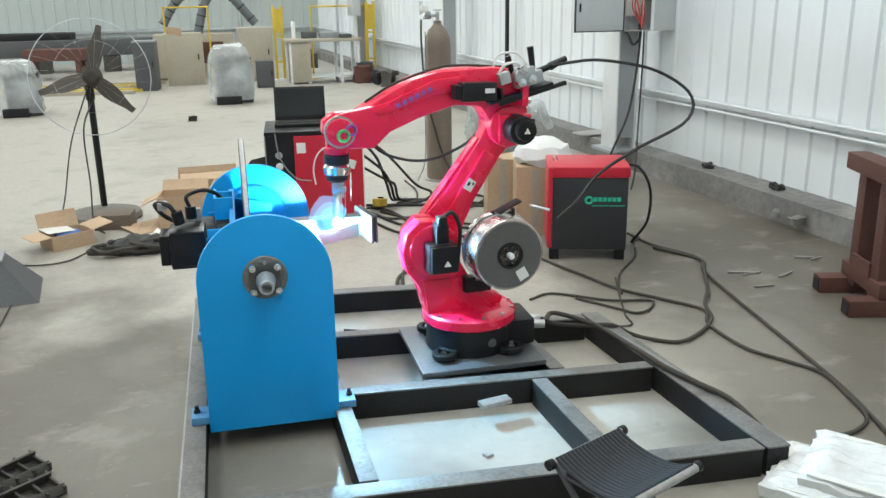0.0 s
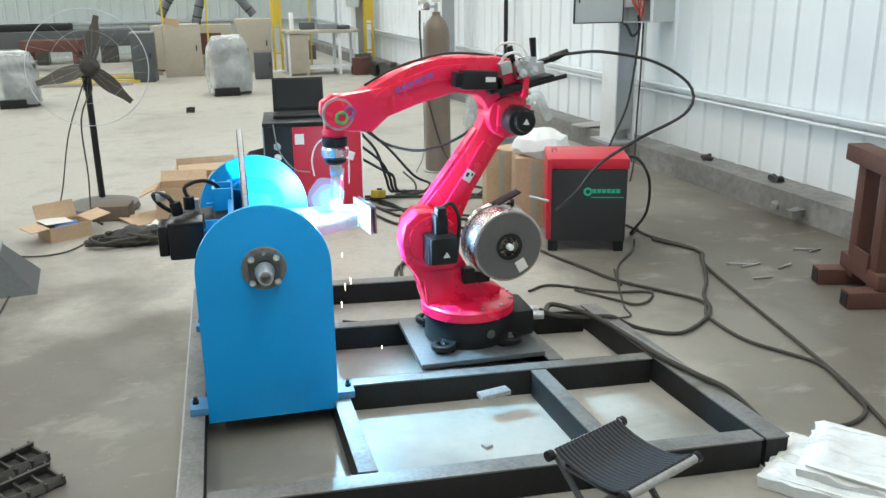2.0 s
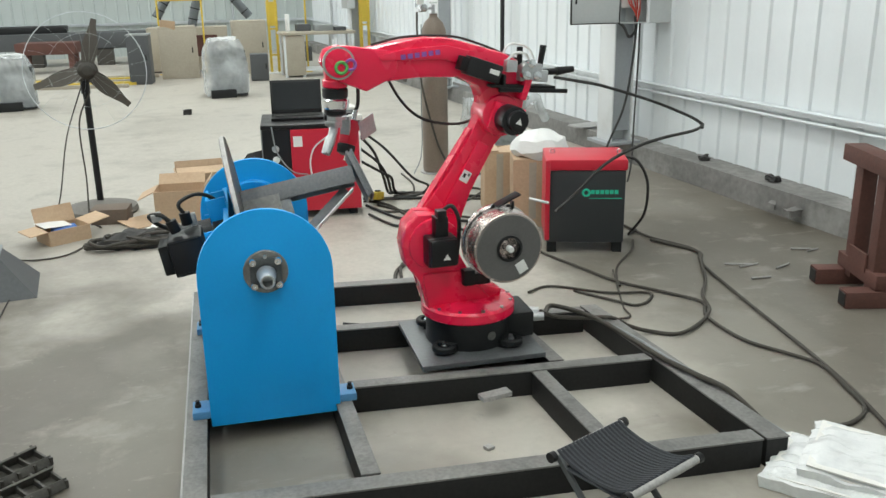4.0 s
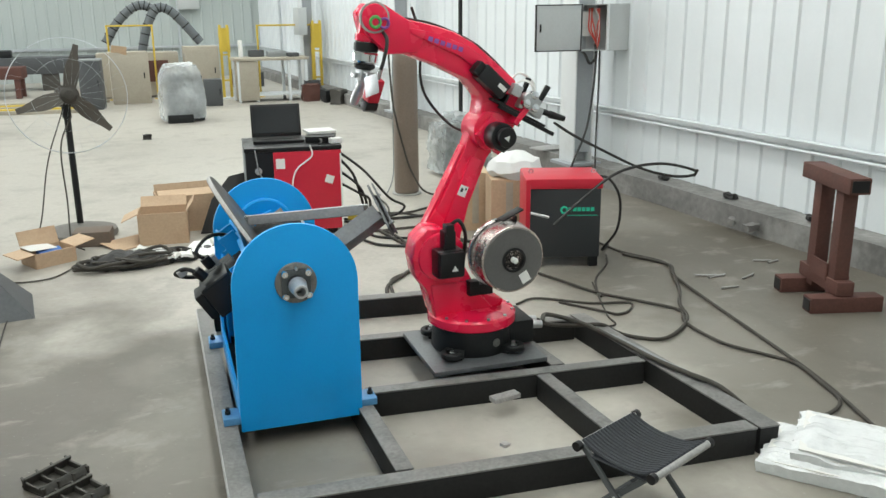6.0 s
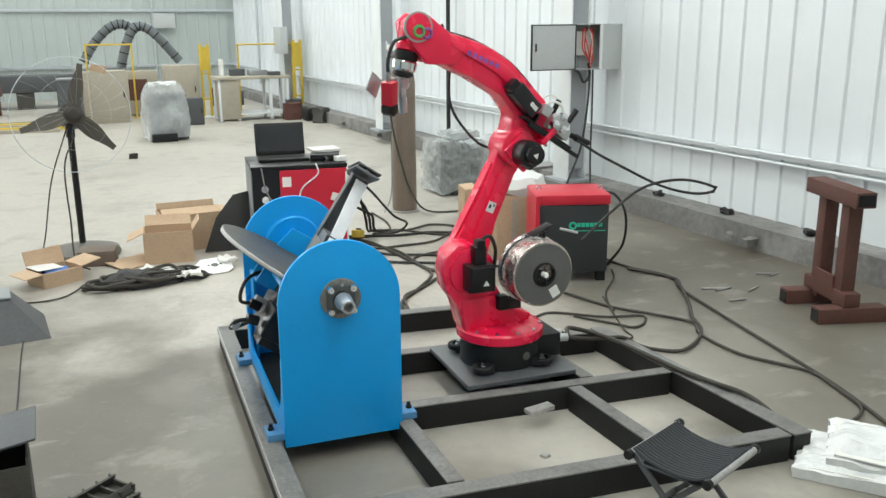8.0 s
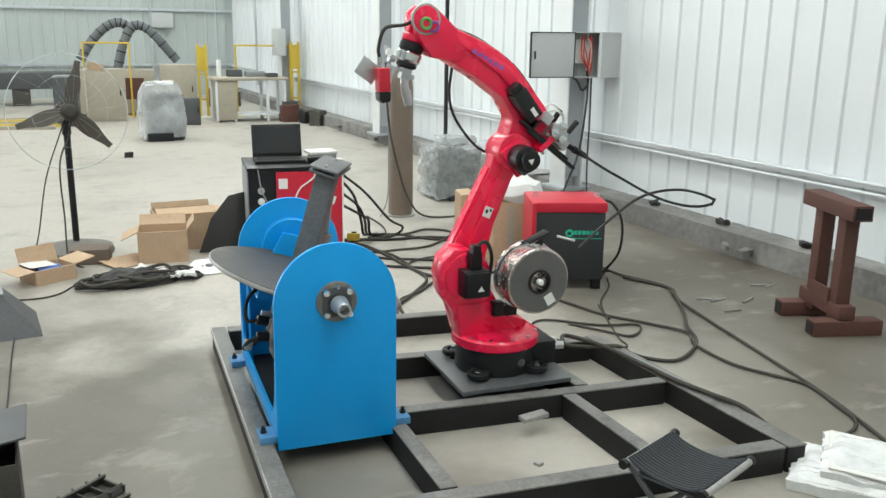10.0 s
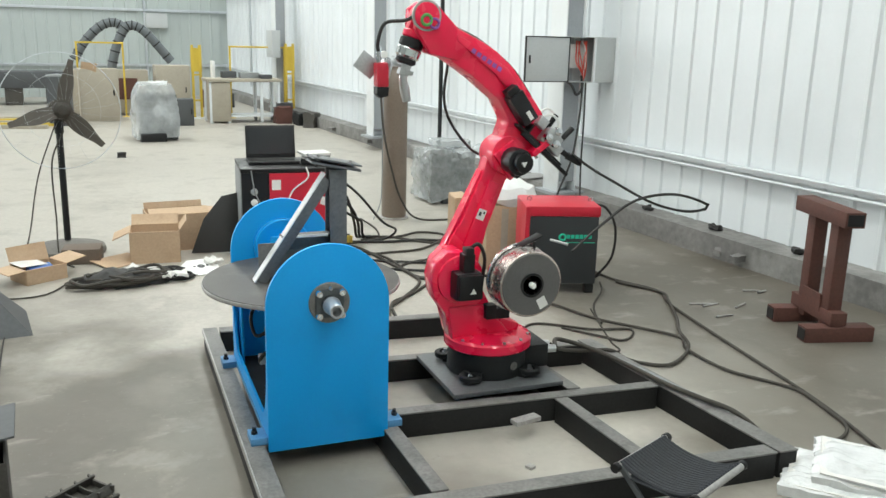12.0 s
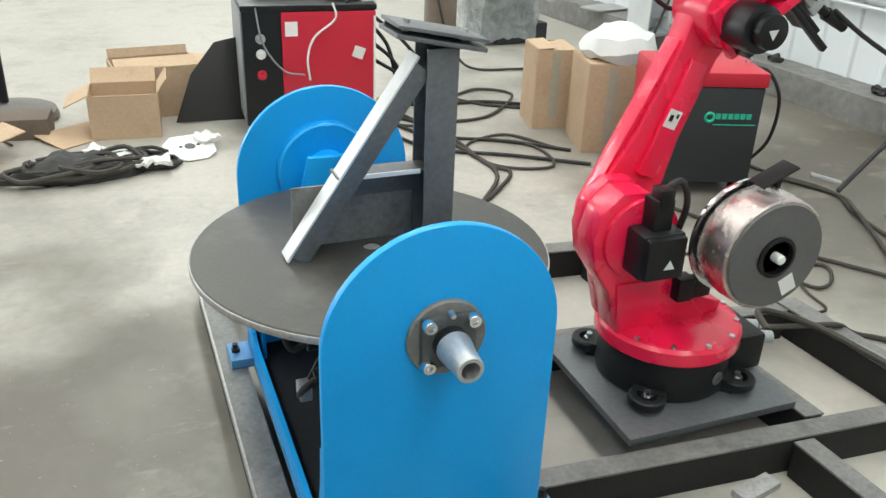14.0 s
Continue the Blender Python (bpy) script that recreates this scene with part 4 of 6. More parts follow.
def wire_spool():
    root = thing("wire_spool", "welding wire spool with dark flange and bright wire", "wire spool", pose(1.806, 3.831, 0.671), lift=False)
    f = pose(0, 0, 0, 90, 0, 0)
    part("front_flange", lathe(nm(), [(0.056, 0.0), (0.138, 0.0), (0.142, 0.004), (0.14, 0.01), (0.05, 0.01), (0.05, 0.0)], pose(0, -0.056, 0, 90, 0, 0), 48), GREYM, root, "dark grey front flange")
    part("wire", lathe(nm(), [(0.05, -0.055), (0.146, -0.055), (0.151, -0.048), (0.154, 0.0), (0.151, 0.056), (0.146, 0.06), (0.05, 0.06)], f, 56), WIRE, root, "wound copper-coated wire")
    part("rear_flange", lathe(nm(), [(0.05, 0), (0.158, 0.0), (0.161, 0.004), (0.161, 0.012), (0.05, 0.014)], pose(0, 0.076, 0, 90, 0, 0), 48), CHROME, root, "bright rear flange")
    part("hub", lathe(nm(), [(0.0, 0.0), (0.056, 0.0), (0.056, 0.02), (0.046, 0.022), (0.044, 0.008), (0.0, 0.008)], pose(0, -0.052, 0, 90, 0, 0), 32), BLACKP, root, "black hub")
    part("hub_pin", lathe(nm(), [(0, 0), (0.013, 0), (0.013, 0.03), (0.01, 0.034), (0, 0.034)], pose(0, -0.055, 0, 90, 0, 0), 18), WHITE, root, "white hub pin")
    part("label", box(nm(), (0, 0, 0), (0.044, 0.001, 0.05), pose(0.055, -0.0672, -0.085, 0, -28, 0)), WHITE, root, "white paper label")
    part("axle", cyl(nm(), (0, 0.06, 0), (0, 0.16, 0), 0.022, seg=14), STEEL, root)
    part("bracket", box(box(nm(), (-0.03, 0.15, -0.10), (0.06, 0.012, 0.24)), (-0.05, 0.16, -0.19), (0.06, 0.05, 0.05)), BLACKC, root, "black spool bracket", 0.003)
    part("wire_guide", box(box(nm(), (0.10, 0.03, 0.155), (0.11, 0.06, 0.006), pose(0, 0, 0, 0, -24, 0)), (0.06, 0.05, 0.12), (0.008, 0.03, 0.1)), BLACKP, root, "black wire guide plate", 0.001)
    part("guide_tube", cyl(nm(), (0.115, 0.0, 0.185), (0.19, -0.03, 0.165), 0.006, seg=10), STEEL, root)
    return root


SPOOL = wire_spool()


# ---- power source, gas cylinder, controller ----
def power_source():
    root = thing("welding_power_source", "dark grey welding power source with red top and corner", "power source", pose(2.93, 5.60, 0, 0, 0, -17.6))
    w, d, h0, h1 = 0.50, 0.40, 0.07, 0.60
    part("case", box(nm(), (0, 0, (h0 + h1 - 0.07) / 2), (w - 0.02, d, h1 - h0 - 0.07)), ANTHR, root, "dark grey steel case", 0.008)
    part("hood", box(nm(), (0, 0, h1 - 0.035), (w, d + 0.02, 0.07)), PSRED, root, "red hood", 0.015)
    part("corner", box(nm(), (-w / 2 + 0.012, -0.005, 0.34), (0.03, d + 0.016, 0.51)), PSRED, root, "red front corner", 0.006)
    for sx in (-1, 1):
        for sy in (-1, 1):
            part("leg", box(nm(), (sx * 0.205, sy * 0.15, 0.038), (0.06, 0.06, 0.076)), BLACKC, root, "", 0.004)
    y = -d / 2 - 0.0015
    bm = nm()
    ring(bm, (0, 0, 0), 0.02, 0.007, pose(0.0, y, 0.39, 90, 0, 0), 18, 6)
    part("round_mark", bm, GREEN, root, "green ring mark")
    for i in range(6):
        part("print_bar", box(nm(), (0.040 + i * 0.029, y, 0.395), (0.023, 0.002, 0.026)), GREEN, root, "green printed bar")
    part("print_line", box(nm(), (0.12, y, 0.355), (0.20, 0.002, 0.005)), GREEN, root)
    part("socket", cyl(nm(), (0.24, 0.05, 0.52), (0.275, 0.05, 0.52), 0.025, seg=16), CAST, root, "metal cable socket", 0.003)
    for sx in (-0.2, 0.22):
        part("lifting_eye", ring(nm(), (0, 0, 0), 0.014, 0.004, pose(sx, 0, h1 + 0.012, 90, 0, 0), 16, 6), STEEL, root)
    return root


power_source()
bag = lathe(nm(), [(0.0, 0.0), (0.17, 0.0), (0.20, 0.05), (0.17, 0.12), (0.09, 0.165), (0.0, 0.18)], None, 28)
bmesh.ops.subdivide_edges(bag, edges=bag.edges[:], cuts=1)
solid("plastic_bag", crumple(bag, 0.025, 0.09, 3), BAG, "crumpled white plastic bag lying on a carton", "bag", pose(2.86, 6.22, 0.478, 0, 0, 20))


def upright_carton(label, at, w, d, h, lids):
    """A standing cardboard box: four walls, a bottom, flaps folded in over the top."""
    root = thing("carton", label, "carton", at, "cartons")
    for sx, sy, lx, ly in ((-1, 0, 0.006, d - 0.006), (1, 0, 0.006, d - 0.006), (0, -1, w, 0.006), (0, 1, w, 0.006)):
        part("wall", box(nm(), (sx * w / 2, sy * d / 2, h / 2), (lx, ly, h)), CARD, root)
    part("bottom", box(nm(), (0, 0, 0.006), (w - 0.012, d - 0.012, 0.01)), CARD, root)
    for sx, tilt in lids:
        m = pose(sx * w / 2, 0, h + 0.004, 0, sx * tilt, 0)
        part("flap", box(nm(), (-sx * w * 0.24, 0, 0), (w * 0.48, d * 0.98, 0.005), m), CARD, root)
    part("tape", box(nm(), (0, -d / 2 - 0.0045, h * 0.55), (0.05, 0.002, h * 0.85)), TAN, root, "pale tape strip")
    return root


upright_carton("closed brown cardboard carton behind the power source", pose(2.80, 6.24, 0, 0, 0, -14), 0.26, 0.34, 0.47, ((-1, 0), (1, 0)))
upright_carton("tall narrow brown cardboard carton with a loose flap", pose(2.69, 6.66, 0, 0, 0, -10), 0.22, 0.26, 0.45, ((-1, 4), (1, -12)))


def gas_cylinder():
    root = thing("gas_cylinder", "tall grey-brown shielding-gas cylinder with regulator", "gas cylinder", pose(2.547, 8.047, 0))
    part("shell", lathe(nm(), [(0.0, 0.01), (0.09, 0.0), (0.112, 0.02), (0.114, 0.05), (0.114, 1.18), (0.105, 1.25), (0.08, 1.31), (0.045, 1.345), (0.035, 1.36), (0.035, 1.385), (0.0, 1.385)], None, 36), CYLM, root)
    part("foot_ring", lathe(nm(), [(0.116, 0.0), (0.135, 0.0), (0.137, 0.012), (0.118, 0.016)], None, 32), EDGE, root, "pale steel foot ring")
    part("valve", cyl(cyl(nm(), (0, 0, 1.385), (0, 0, 1.46), 0.018, seg=12), (0, 0, 1.43), (-0.07, -0.02, 1.43), 0.012, seg=10), CAST, root, "brass and steel valve")
    part("valve_wheel", ring(nm(), (0, 0, 1.475), 0.03, 0.008, None, 20, 6), CAST, root)
    part("regulator", cyl(cyl(nm(), (-0.07, -0.02, 1.43), (-0.13, -0.04, 1.43), 0.03, seg=16), (-0.10, -0.05, 1.44), (-0.10, -0.09, 1.44), 0.028, seg=18), STEEL, root, "bright gas regulator", 0.003)
    part("gauge", cyl(nm(), (-0.13, -0.06, 1.49), (-0.13, -0.085, 1.49), 0.032, seg=20), WHITE, root, "round white gauge", 0.003)
    part("flow_tube", cyl(nm(), (-0.15, -0.03, 1.44), (-0.15, -0.03, 1.55), 0.014, seg=12), FILM, root, "clear flow tube")
    part("gas_hose", tube(nm(), [(-0.15, -0.03, 1.40), (-0.16, -0.07, 1.2), (-0.14, -0.12, 0.8), (-0.06, -0.13, 0.45), (0.02, -0.15, 0.2), (0.15, -0.22, 0.03), (0.5, -0.28, 0.015), (0.9, -0.30, 0.015)], 0.009), DUSTY, root, "thin dark gas hose")
    part("thin_lead", tube(nm(), [(-0.12, -0.05, 1.3), (-0.135, -0.06, 0.7), (-0.14, -0.05, 0.2), (-0.22, -0.08, 0.01)], 0.005), GREY, root)
    return root


gas_cylinder()


def control_cabinet():
    root = thing("robot_controller", "black and red robot control cabinet with leads", "control cabinet", pose(1.351, 7.077, 0, 0, 0, -4))
    w, d, h = 0.70, 0.56, 0.69
    part("case", box(nm(), (0, 0, h / 2 + 0.02), (w, d, h - 0.06)), BLACKP, root, "black steel case", 0.01)
    part("lid", box(nm(), (0, 0, h - 0.015), (w + 0.015, d + 0.02, 0.03)), BLACKP, root, "black lid", 0.006)
    part("side_panel", box(nm(), (-w / 2 - 0.004, 0, h / 2 + 0.02), (0.008, d - 0.02, h - 0.1)), GREY, root, "grey side panel", 0.002)
    part("door", box(nm(), (0.1, -d / 2 - 0.008, h / 2 + 0.01), (0.50, 0.016, h - 0.09)), PSRED, root, "red front door", 0.004)
    part("edge_strip", box(nm(), (w / 2 - 0.006, -d / 2 - 0.009, h / 2), (0.012, 0.02, h - 0.12)), WHITE, root, "pale edge strip")
    part("label", box(nm(), (-0.10, -d / 2 - 0.0175, h - 0.12), (0.065, 0.002, 0.075)), WHITE, root, "white label")
    y = -d / 2
    for z, m in ((0.52, CAST), (0.44, WHITE), (0.33, PSRED)):
        part("button", cyl(cyl(nm(), (-0.26, y, z), (-0.26, y - 0.012, z), 0.026, seg=18), (-0.26, y - 0.01, z), (-0.26, y - 0.03, z), 0.016, seg=14), m, root, "round panel button", 0.002)
    part("tag", box(nm(), (0.09, y - 0.024, 0.50), (0.06, 0.01, 0.06), pose(0, 0, 0, 0, 20, 0)), PAPER, root, "white paper tag", 0.001)
    part("lead", tube(nm(), [(0.12, y - 0.01, 0.70), (0.13, y - 0.03, 0.62), (0.02, y - 0.03, 0.53), (-0.02, y - 0.03, 0.42), (-0.01, y - 0.025, 0.3)], 0.006), WHITE, root, "white lead")
    part("lead", tube(nm(), [(-0.28, y - 0.01, 0.68), (-0.25, y - 0.04, 0.5), (-0.15, y - 0.04, 0.36), (-0.04, y - 0.03, 0.33)], 0.005), GREY, root, "grey lead")
    for sx in (-1, 1):
        part("foot", box(nm(), (sx * 0.28, 0, 0.025), (0.06, d - 0.08, 0.05)), BLACKC, root)
    return root


control_cabinet()
TOPC = 0.69


def laptop():
    root = thing("laptop", "open black laptop on the controller", "laptop", pose(1.264, 7.108, TOPC + 0.001, 0, 0, -4))
    part("keyboard_half", box(nm(), (0, 0, 0.011), (0.38, 0.25, 0.022)), BLACKP, root, "", 0.004)
    part("keys", box(nm(), (0, 0.02, 0.0235), (0.33, 0.12, 0.003)), RUBBER, root)
    m = pose(0, 0.125, 0.02, -14, 0, 0)
    lid = part("screen_half", box(nm(), (0, 0, 0.125), (0.38, 0.012, 0.25), m), BLACKP, root, "", 0.004)
    part("screen", box(nm(), (0, -0.0075, 0.13), (0.345, 0.002, 0.205), m), SCREEN, lid, "dark screen")
    return root


laptop()
pend = thing("teach_pendant", "black teach pendant lying on the controller", "teach pendant", pose(1.583, 7.042, TOPC + 0.001, 0, 0, -14))
part("body", box(nm(), (0, 0, 0.025), (0.22, 0.28, 0.05)), BLACKP, pend, "", 0.012)
part("display", box(nm(), (0, 0.03, 0.052), (0.16, 0.12, 0.003)), GREY, pend)
part("lead", tube(nm(), [(0, -0.14, 0.03), (0.02, -0.2, 0.02), (-0.02, -0.24, -0.05), (0.0, -0.25, -0.25)], 0.008), RUBBER, pend)
solid("notebook", box(nm(), (0, 0, 0.012), (0.22, 0.16, 0.02)), PAPER, "white booklet lying on the teach pendant", "booklet", pose(1.583, 7.094, TOPC + 0.055, 2, 0, 8), bevel=0.002)
solid("paper_cup_box", box(nm(), (0, 0, 0.02), (0.09, 0.06, 0.04)), WHITE, "small white box on the controller", "box", pose(1.662, 6.865, TOPC + 0.001, 0, 0, 15), bevel=0.004)


# ---- fan ----
def pedestal_fan():
    root = thing("pedestal_fan", "dusty black industrial pedestal fan with wire cage", "fan", pose(-0.236, 7.427, 0))
    part("base", lathe(nm(), [(0.0, 0.0), (0.26, 0.0), (0.27, 0.015), (0.26, 0.05), (0.16, 0.075), (0.06, 0.09), (0.0, 0.09)], pose(0, 0, 0.0), 40), DUSTM, root, "round dust-covered cast base")
    part("pole", cyl(nm(), (0, 0, 0.1), (0.0, 0, 1.05), 0.024, seg=18), BLACKC, root)
    part("collar", cyl(nm(), (0, 0, 0.90), (0, 0, 0.99), 0.032, seg=18), BLACKC, root, "", 0.004)
    f = pose(0.02, 0, 1.065, 90 - 8, 0, 12)
    part("motor", lathe(nm(), [(0.0, -0.16), (0.07, -0.15), (0.085, -0.11), (0.085, 0.0), (0.06, 0.02), (0, 0.02)], f, 28), DUSTY, root, "round motor")
    part("hub", lathe(nm(), [(0.0, 0.10), (0.035, 0.095), (0.06, 0.07), (0.065, 0.03), (0.0, 0.03)], f, 24), DUSTY, root)
    for a in (75, 195, 315):
        bm = nm()
        n = 7
        rows = []
        for i in range(n):
            u = i / (n - 1)
            r = 0.05 + 0.325 * u
            wd = 0.05 + 0.022 * math.sin(math.pi * min(1, u * 1.3)) - 0.03 * u
            tw = 0.55 - 0.35 * u
            row = []
            for s in (-1, 1):
                for th in (-0.004, 0.004):
                    row.append(bm.verts.new(f @ pose(0, 0, 0.05, 0, 0, a) @ Vector((r, s * wd * math.cos(tw), s * wd * math.sin(tw) * 0.8 + th))))
            rows.append(row)
        for p, q in zip(rows, rows[1:]):
            for i, j in ((0, 1), (1, 3), (3, 2), (2, 0)):
                bm.faces.new((p[i], p[j], q[j], q[i]))
        bm.faces.new((rows[0][0], rows[0][2], rows[0][3], rows[0][1]))
        bm.faces.new((rows[-1][0], rows[-1][1], rows[-1][3], rows[-1][2]))
        part("blade", bm, DUSTB, root, "wide dusty dark blade", 0.002)
    cage = part("cage_ring", ring(nm(), (0, 0, 0.02), 0.42, 0.0032, f, 64, 6), GALV, root, "wire cage ring")
    part("cage_ring", ring(nm(), (0, 0, 0.1), 0.26, 0.0008, f, 48, 5), GALV, root)
    for i in range(24):
        a = 2 * math.pi * i / 24
        pts = [f @ Vector((r * math.cos(a + tw), r * math.sin(a + tw), z)) for r, z, tw in ((0.07, 0.14, 0), (0.26, 0.12, 0.06), (0.37, 0.085, 0.1), (0.435, 0.02, 0.12))]
        part("cage_wire", tube(nm(), pts, 0.0004, 4, 3), GALV, cage)
    part("lead", tube(nm(), [(0.03, -0.02, 0.92), (-0.06, -0.1, 0.7), (-0.06, -0.12, 0.3), (-0.05, -0.26, 0.02), (0.05, -0.5, 0.012)], 0.006), DUSTY, root, "grey mains lead")
    part("lead", tube(nm(), [(-0.03, 0.0, 0.95), (-0.16, -0.1, 0.6), (-0.24, -0.2, 0.2), (-0.3, -0.3, 0.012)], 0.005), DUSTY, root)
    return root


pedestal_fan()


# ---- cartons and rubbish on the floor ----
def open_carton(label, at, w, d, h, flaps):
    root = thing("carton", label, "carton", at, "cartons")
    t = 0.006
    for name, c, s in (("wall", (0, -d / 2, h / 2), (w, t, h)), ("wall", (0, d / 2, h / 2), (w, t, h)), ("wall", (-w / 2, 0, h / 2), (t, d - t, h)), ("wall", (w / 2, 0, h / 2), (t, d - t, h))):
        part(name, box(nm(), c, s), CARD, root)
    part("bottom", box(nm(), (0, 0, 0.004), (w - 2 * t, d - 2 * t, 0.006)), CARD, root)
    for side, angle, length in flaps:
        if side in "fb":
            s = -1 if side == "f" else 1
            m = pose(0, s * d / 2, h, s * angle, 0, 0)
            part("flap", box(nm(), (0, 0, length / 2), (w * 0.97, t, length), m), CARD, root)
        else:
            s = -1 if side == "l" else 1
            m = pose(s * w / 2, 0, h, 0, s * angle, 0)
            part("flap", box(nm(), (0, 0, length / 2), (t, d * 0.97, length), m), CARD, root)
    return root


open_carton("open brown cardboard carton with one flap hanging out", pose(0.375, 7.06, 0, 0, 0, -4), 0.345, 0.26, 0.235, (("b", -50, 0.10), ("r", 35, 0.09), ("l", 115, 0.13)))
open_carton("wide open brown carton behind the others", pose(0.56, 7.42, 0, 0, 0, 6), 0.46, 0.30, 0.285, (("f", 75, 0.12), ("b", -25, 0.05), ("r", 100, 0.1)))
open_carton("low flattened carton with its flaps spread", pose(-0.40, 6.72, 0, 0, 0, 32), 0.28, 0.22, 0.10, (("f", 105, 0.13), ("r", 80, 0.15), ("b", -20, 0.12), ("l", 95, 0.12)))
solid("carton_sleeve", box(nm(), (0, 0, 0.004), (0.16, 0.08, 0.05)), BLUEPR, "small blue and white printed pack in the carton", "pack", pose(-0.39, 6.72, 0.06, 12, 0, 30), bevel=0.003)
solid("paper_sheet", box(nm(), (0, 0, 0.002), (0.2, 0.13, 0.003)), PAPER, "white leaflet lying on the low carton", "leaflet", pose(-0.46, 6.74, 0.105, 6, 5, 40))
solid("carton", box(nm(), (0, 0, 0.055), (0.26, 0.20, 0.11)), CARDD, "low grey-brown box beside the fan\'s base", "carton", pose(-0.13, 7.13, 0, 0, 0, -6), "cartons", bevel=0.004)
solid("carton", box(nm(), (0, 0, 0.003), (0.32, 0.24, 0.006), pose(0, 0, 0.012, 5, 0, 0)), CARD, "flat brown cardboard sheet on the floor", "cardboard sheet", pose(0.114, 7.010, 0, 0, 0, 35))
bm = prism(nm(), [(0, 0), (0.40, 0.0), (0.385, 0.46), (0.24, 0.43), (0.10, 0.26)], pose(0.635, 7.13, 0.006, 76, 0, -4), 0.012)
solid("rubber_mat", bm, RUBBER, "black rubber mat leaning between cartons and controller", "rubber mat", bevel=0.002)
solid("film_reel", crumple(box(nm(), (0, 0, 0.015), (0.17, 0.05, 0.03)), 0.004, 0.05), BLACKP, "small black pouch lying on the floor", "pouch", pose(0.703, 7.756, 0.0, 0, 0, -10), bevel=0.006)


def heap(name, label, cat, at, material, rx, ry, rz, loops, r, seed):
    rnd = random.Random(seed)
    root = thing(name, label, cat, at)
    for i in range(loops):
        pts, a0 = [], rnd.uniform(0, 6.28)
        ox, oy = rnd.uniform(-rx, rx) * 0.45, rnd.uniform(-ry, ry) * 0.45
        sx, sy = rnd.uniform(0.35, 0.7) * rx, rnd.uniform(0.35, 0.75) * ry
        for k in range(9):
            a = a0 + k * 0.75
            pts.append((ox + sx * math.cos(a) + rnd.uniform(-0.02, 0.02), oy + sy * math.sin(a) + rnd.uniform(-0.02, 0.02), r + rz * (i / max(1, loops)) * rnd.uniform(0.4, 1.0)))
        part("coil", tube(nm(), pts, r * rnd.uniform(0.7, 1.1), 7, 4), material, root)
    return root


heap("cable_heap", "tangled heap of dark cables on the floor", "cable heap", pose(0.132, 6.457, 0, 0, 0, 4), DUSTY, 0.34, 0.17, 0.09, 14, 0.013, 5)
heap("cable_heap", "small tangle of dark cables beside the cartons", "cable heap", pose(0.502, 6.505, 0), RUBBER, 0.18, 0.12, 0.06, 7, 0.011, 9)
bm = lathe(nm(), [(0.0, 0.0), (0.3, 0.0), (0.26, 0.05), (0.12, 0.09), (0.0, 0.1)], None, 30)
bmesh.ops.subdivide_edges(bm, edges=bm.edges[:], cuts=1)
for v in bm.verts:
    v.co.y *= 0.5
solid("black_sheeting", crumple(bm, 0.035, 0.10, 4), RUBBER, "crumpled dark plastic sheeting under the cables", "sheeting", pose(0.122, 6.459, 0.0))
for i, (x, y, a, s) in enumerate(((0.300, 6.543, 20, 0.12), (0.407, 6.401, -30, 0.10), (0.201, 6.629, 60, 0.11), (0.498, 6.406, 10, 0.09), (0.750, 6.693, 40, 0.12))):
    b = grid_box(nm(), (0, 0, 0.02), (s, s * 0.7, 0.02), 3)
    solid("crumpled_paper", crumple(b, 0.02, 0.04, i), PAPER, "crumpled scrap of white packing paper", "paper", pose(x, y, 0.035, 8, 0, a), "packing scraps")
card = thing("spool_end_card", "white cardboard spool end with a hole", "card", pose(0.657, 6.618, 0.028, 12, 0, 12))
outer = [(0.11, -0.07), (0.13, 0.05), (0.07, 0.12), (-0.07, 0.12), (-0.13, 0.05), (-0.11, -0.07), (-0.05, -0.12), (0.05, -0.12)]
part("sheet", prism(nm(), outer, Matrix(), 0.006), WHITE, card)
# black discs on the sheet put in for its shaded holes
part("hole", cyl(nm(), (0, 0.01, 0.0055), (0, 0.01, 0.0075), 0.028, seg=20), BLACKP, card, "black disc for the shaded centre hole")
for sx in (-0.045, 0.045):
    part("small_hole", cyl(nm(), (sx, 0.015, 0.0055), (sx, 0.015, 0.0075), 0.010, seg=12), BLACKP, card)


# ---- cables on the floor ----
def cable(pts, r, material, label, lift=None):
    r *= 0.66
    line = [(x, y, (r + 0.002) if lift is None else lift) for x, y in pts]
    return solid("cable", tube(nm(), line, r, 8, 7), material, label, "cable", None, "floor cables")


FL = "dark dusty cable winding over the concrete floor"
cable([(3.370, 5.881), (3.410, 5.567), (3.548, 5.243), (3.444, 4.971), (3.358, 4.460), (3.290, 3.981), (3.233, 3.585), (3.178, 3.302), (3.105, 3.030), (2.981, 2.626)], 0.013, DUSTY, FL)
cable([(2.576, 5.588), (2.640, 5.350), (2.723, 5.116), (2.821, 4.839), (2.995, 4.598), (3.113, 4.402), (3.032, 4.210), (3.043, 3.902), (3.151, 3.698), (3.213, 3.558), (3.170, 3.332), (3.118, 3.163), (2.993, 3.078), (2.860, 3.071)], 0.013, DUSTY, FL)
solid("cable", tube(nm(), [(2.077, 4.060, 0.20), (2.166, 4.100, 0.15), (2.302, 4.105, 0.125), (2.436, 4.071, 0.125), (2.543, 4.099, 0.06), (2.659, 4.115, 0.013), (2.781, 4.044, 0.013), (2.955, 4.141, 0.013), (3.091, 4.290, 0.013), (3.142, 4.447, 0.03), (3.309, 4.705, 0.013), (3.435, 4.972, 0.03), (3.539, 5.208, 0.013), (3.382, 5.518, 0.013)], 0.010), DUSTY, "thin dark cable from the robot's base to the power source", "cable", None, "floor cables")
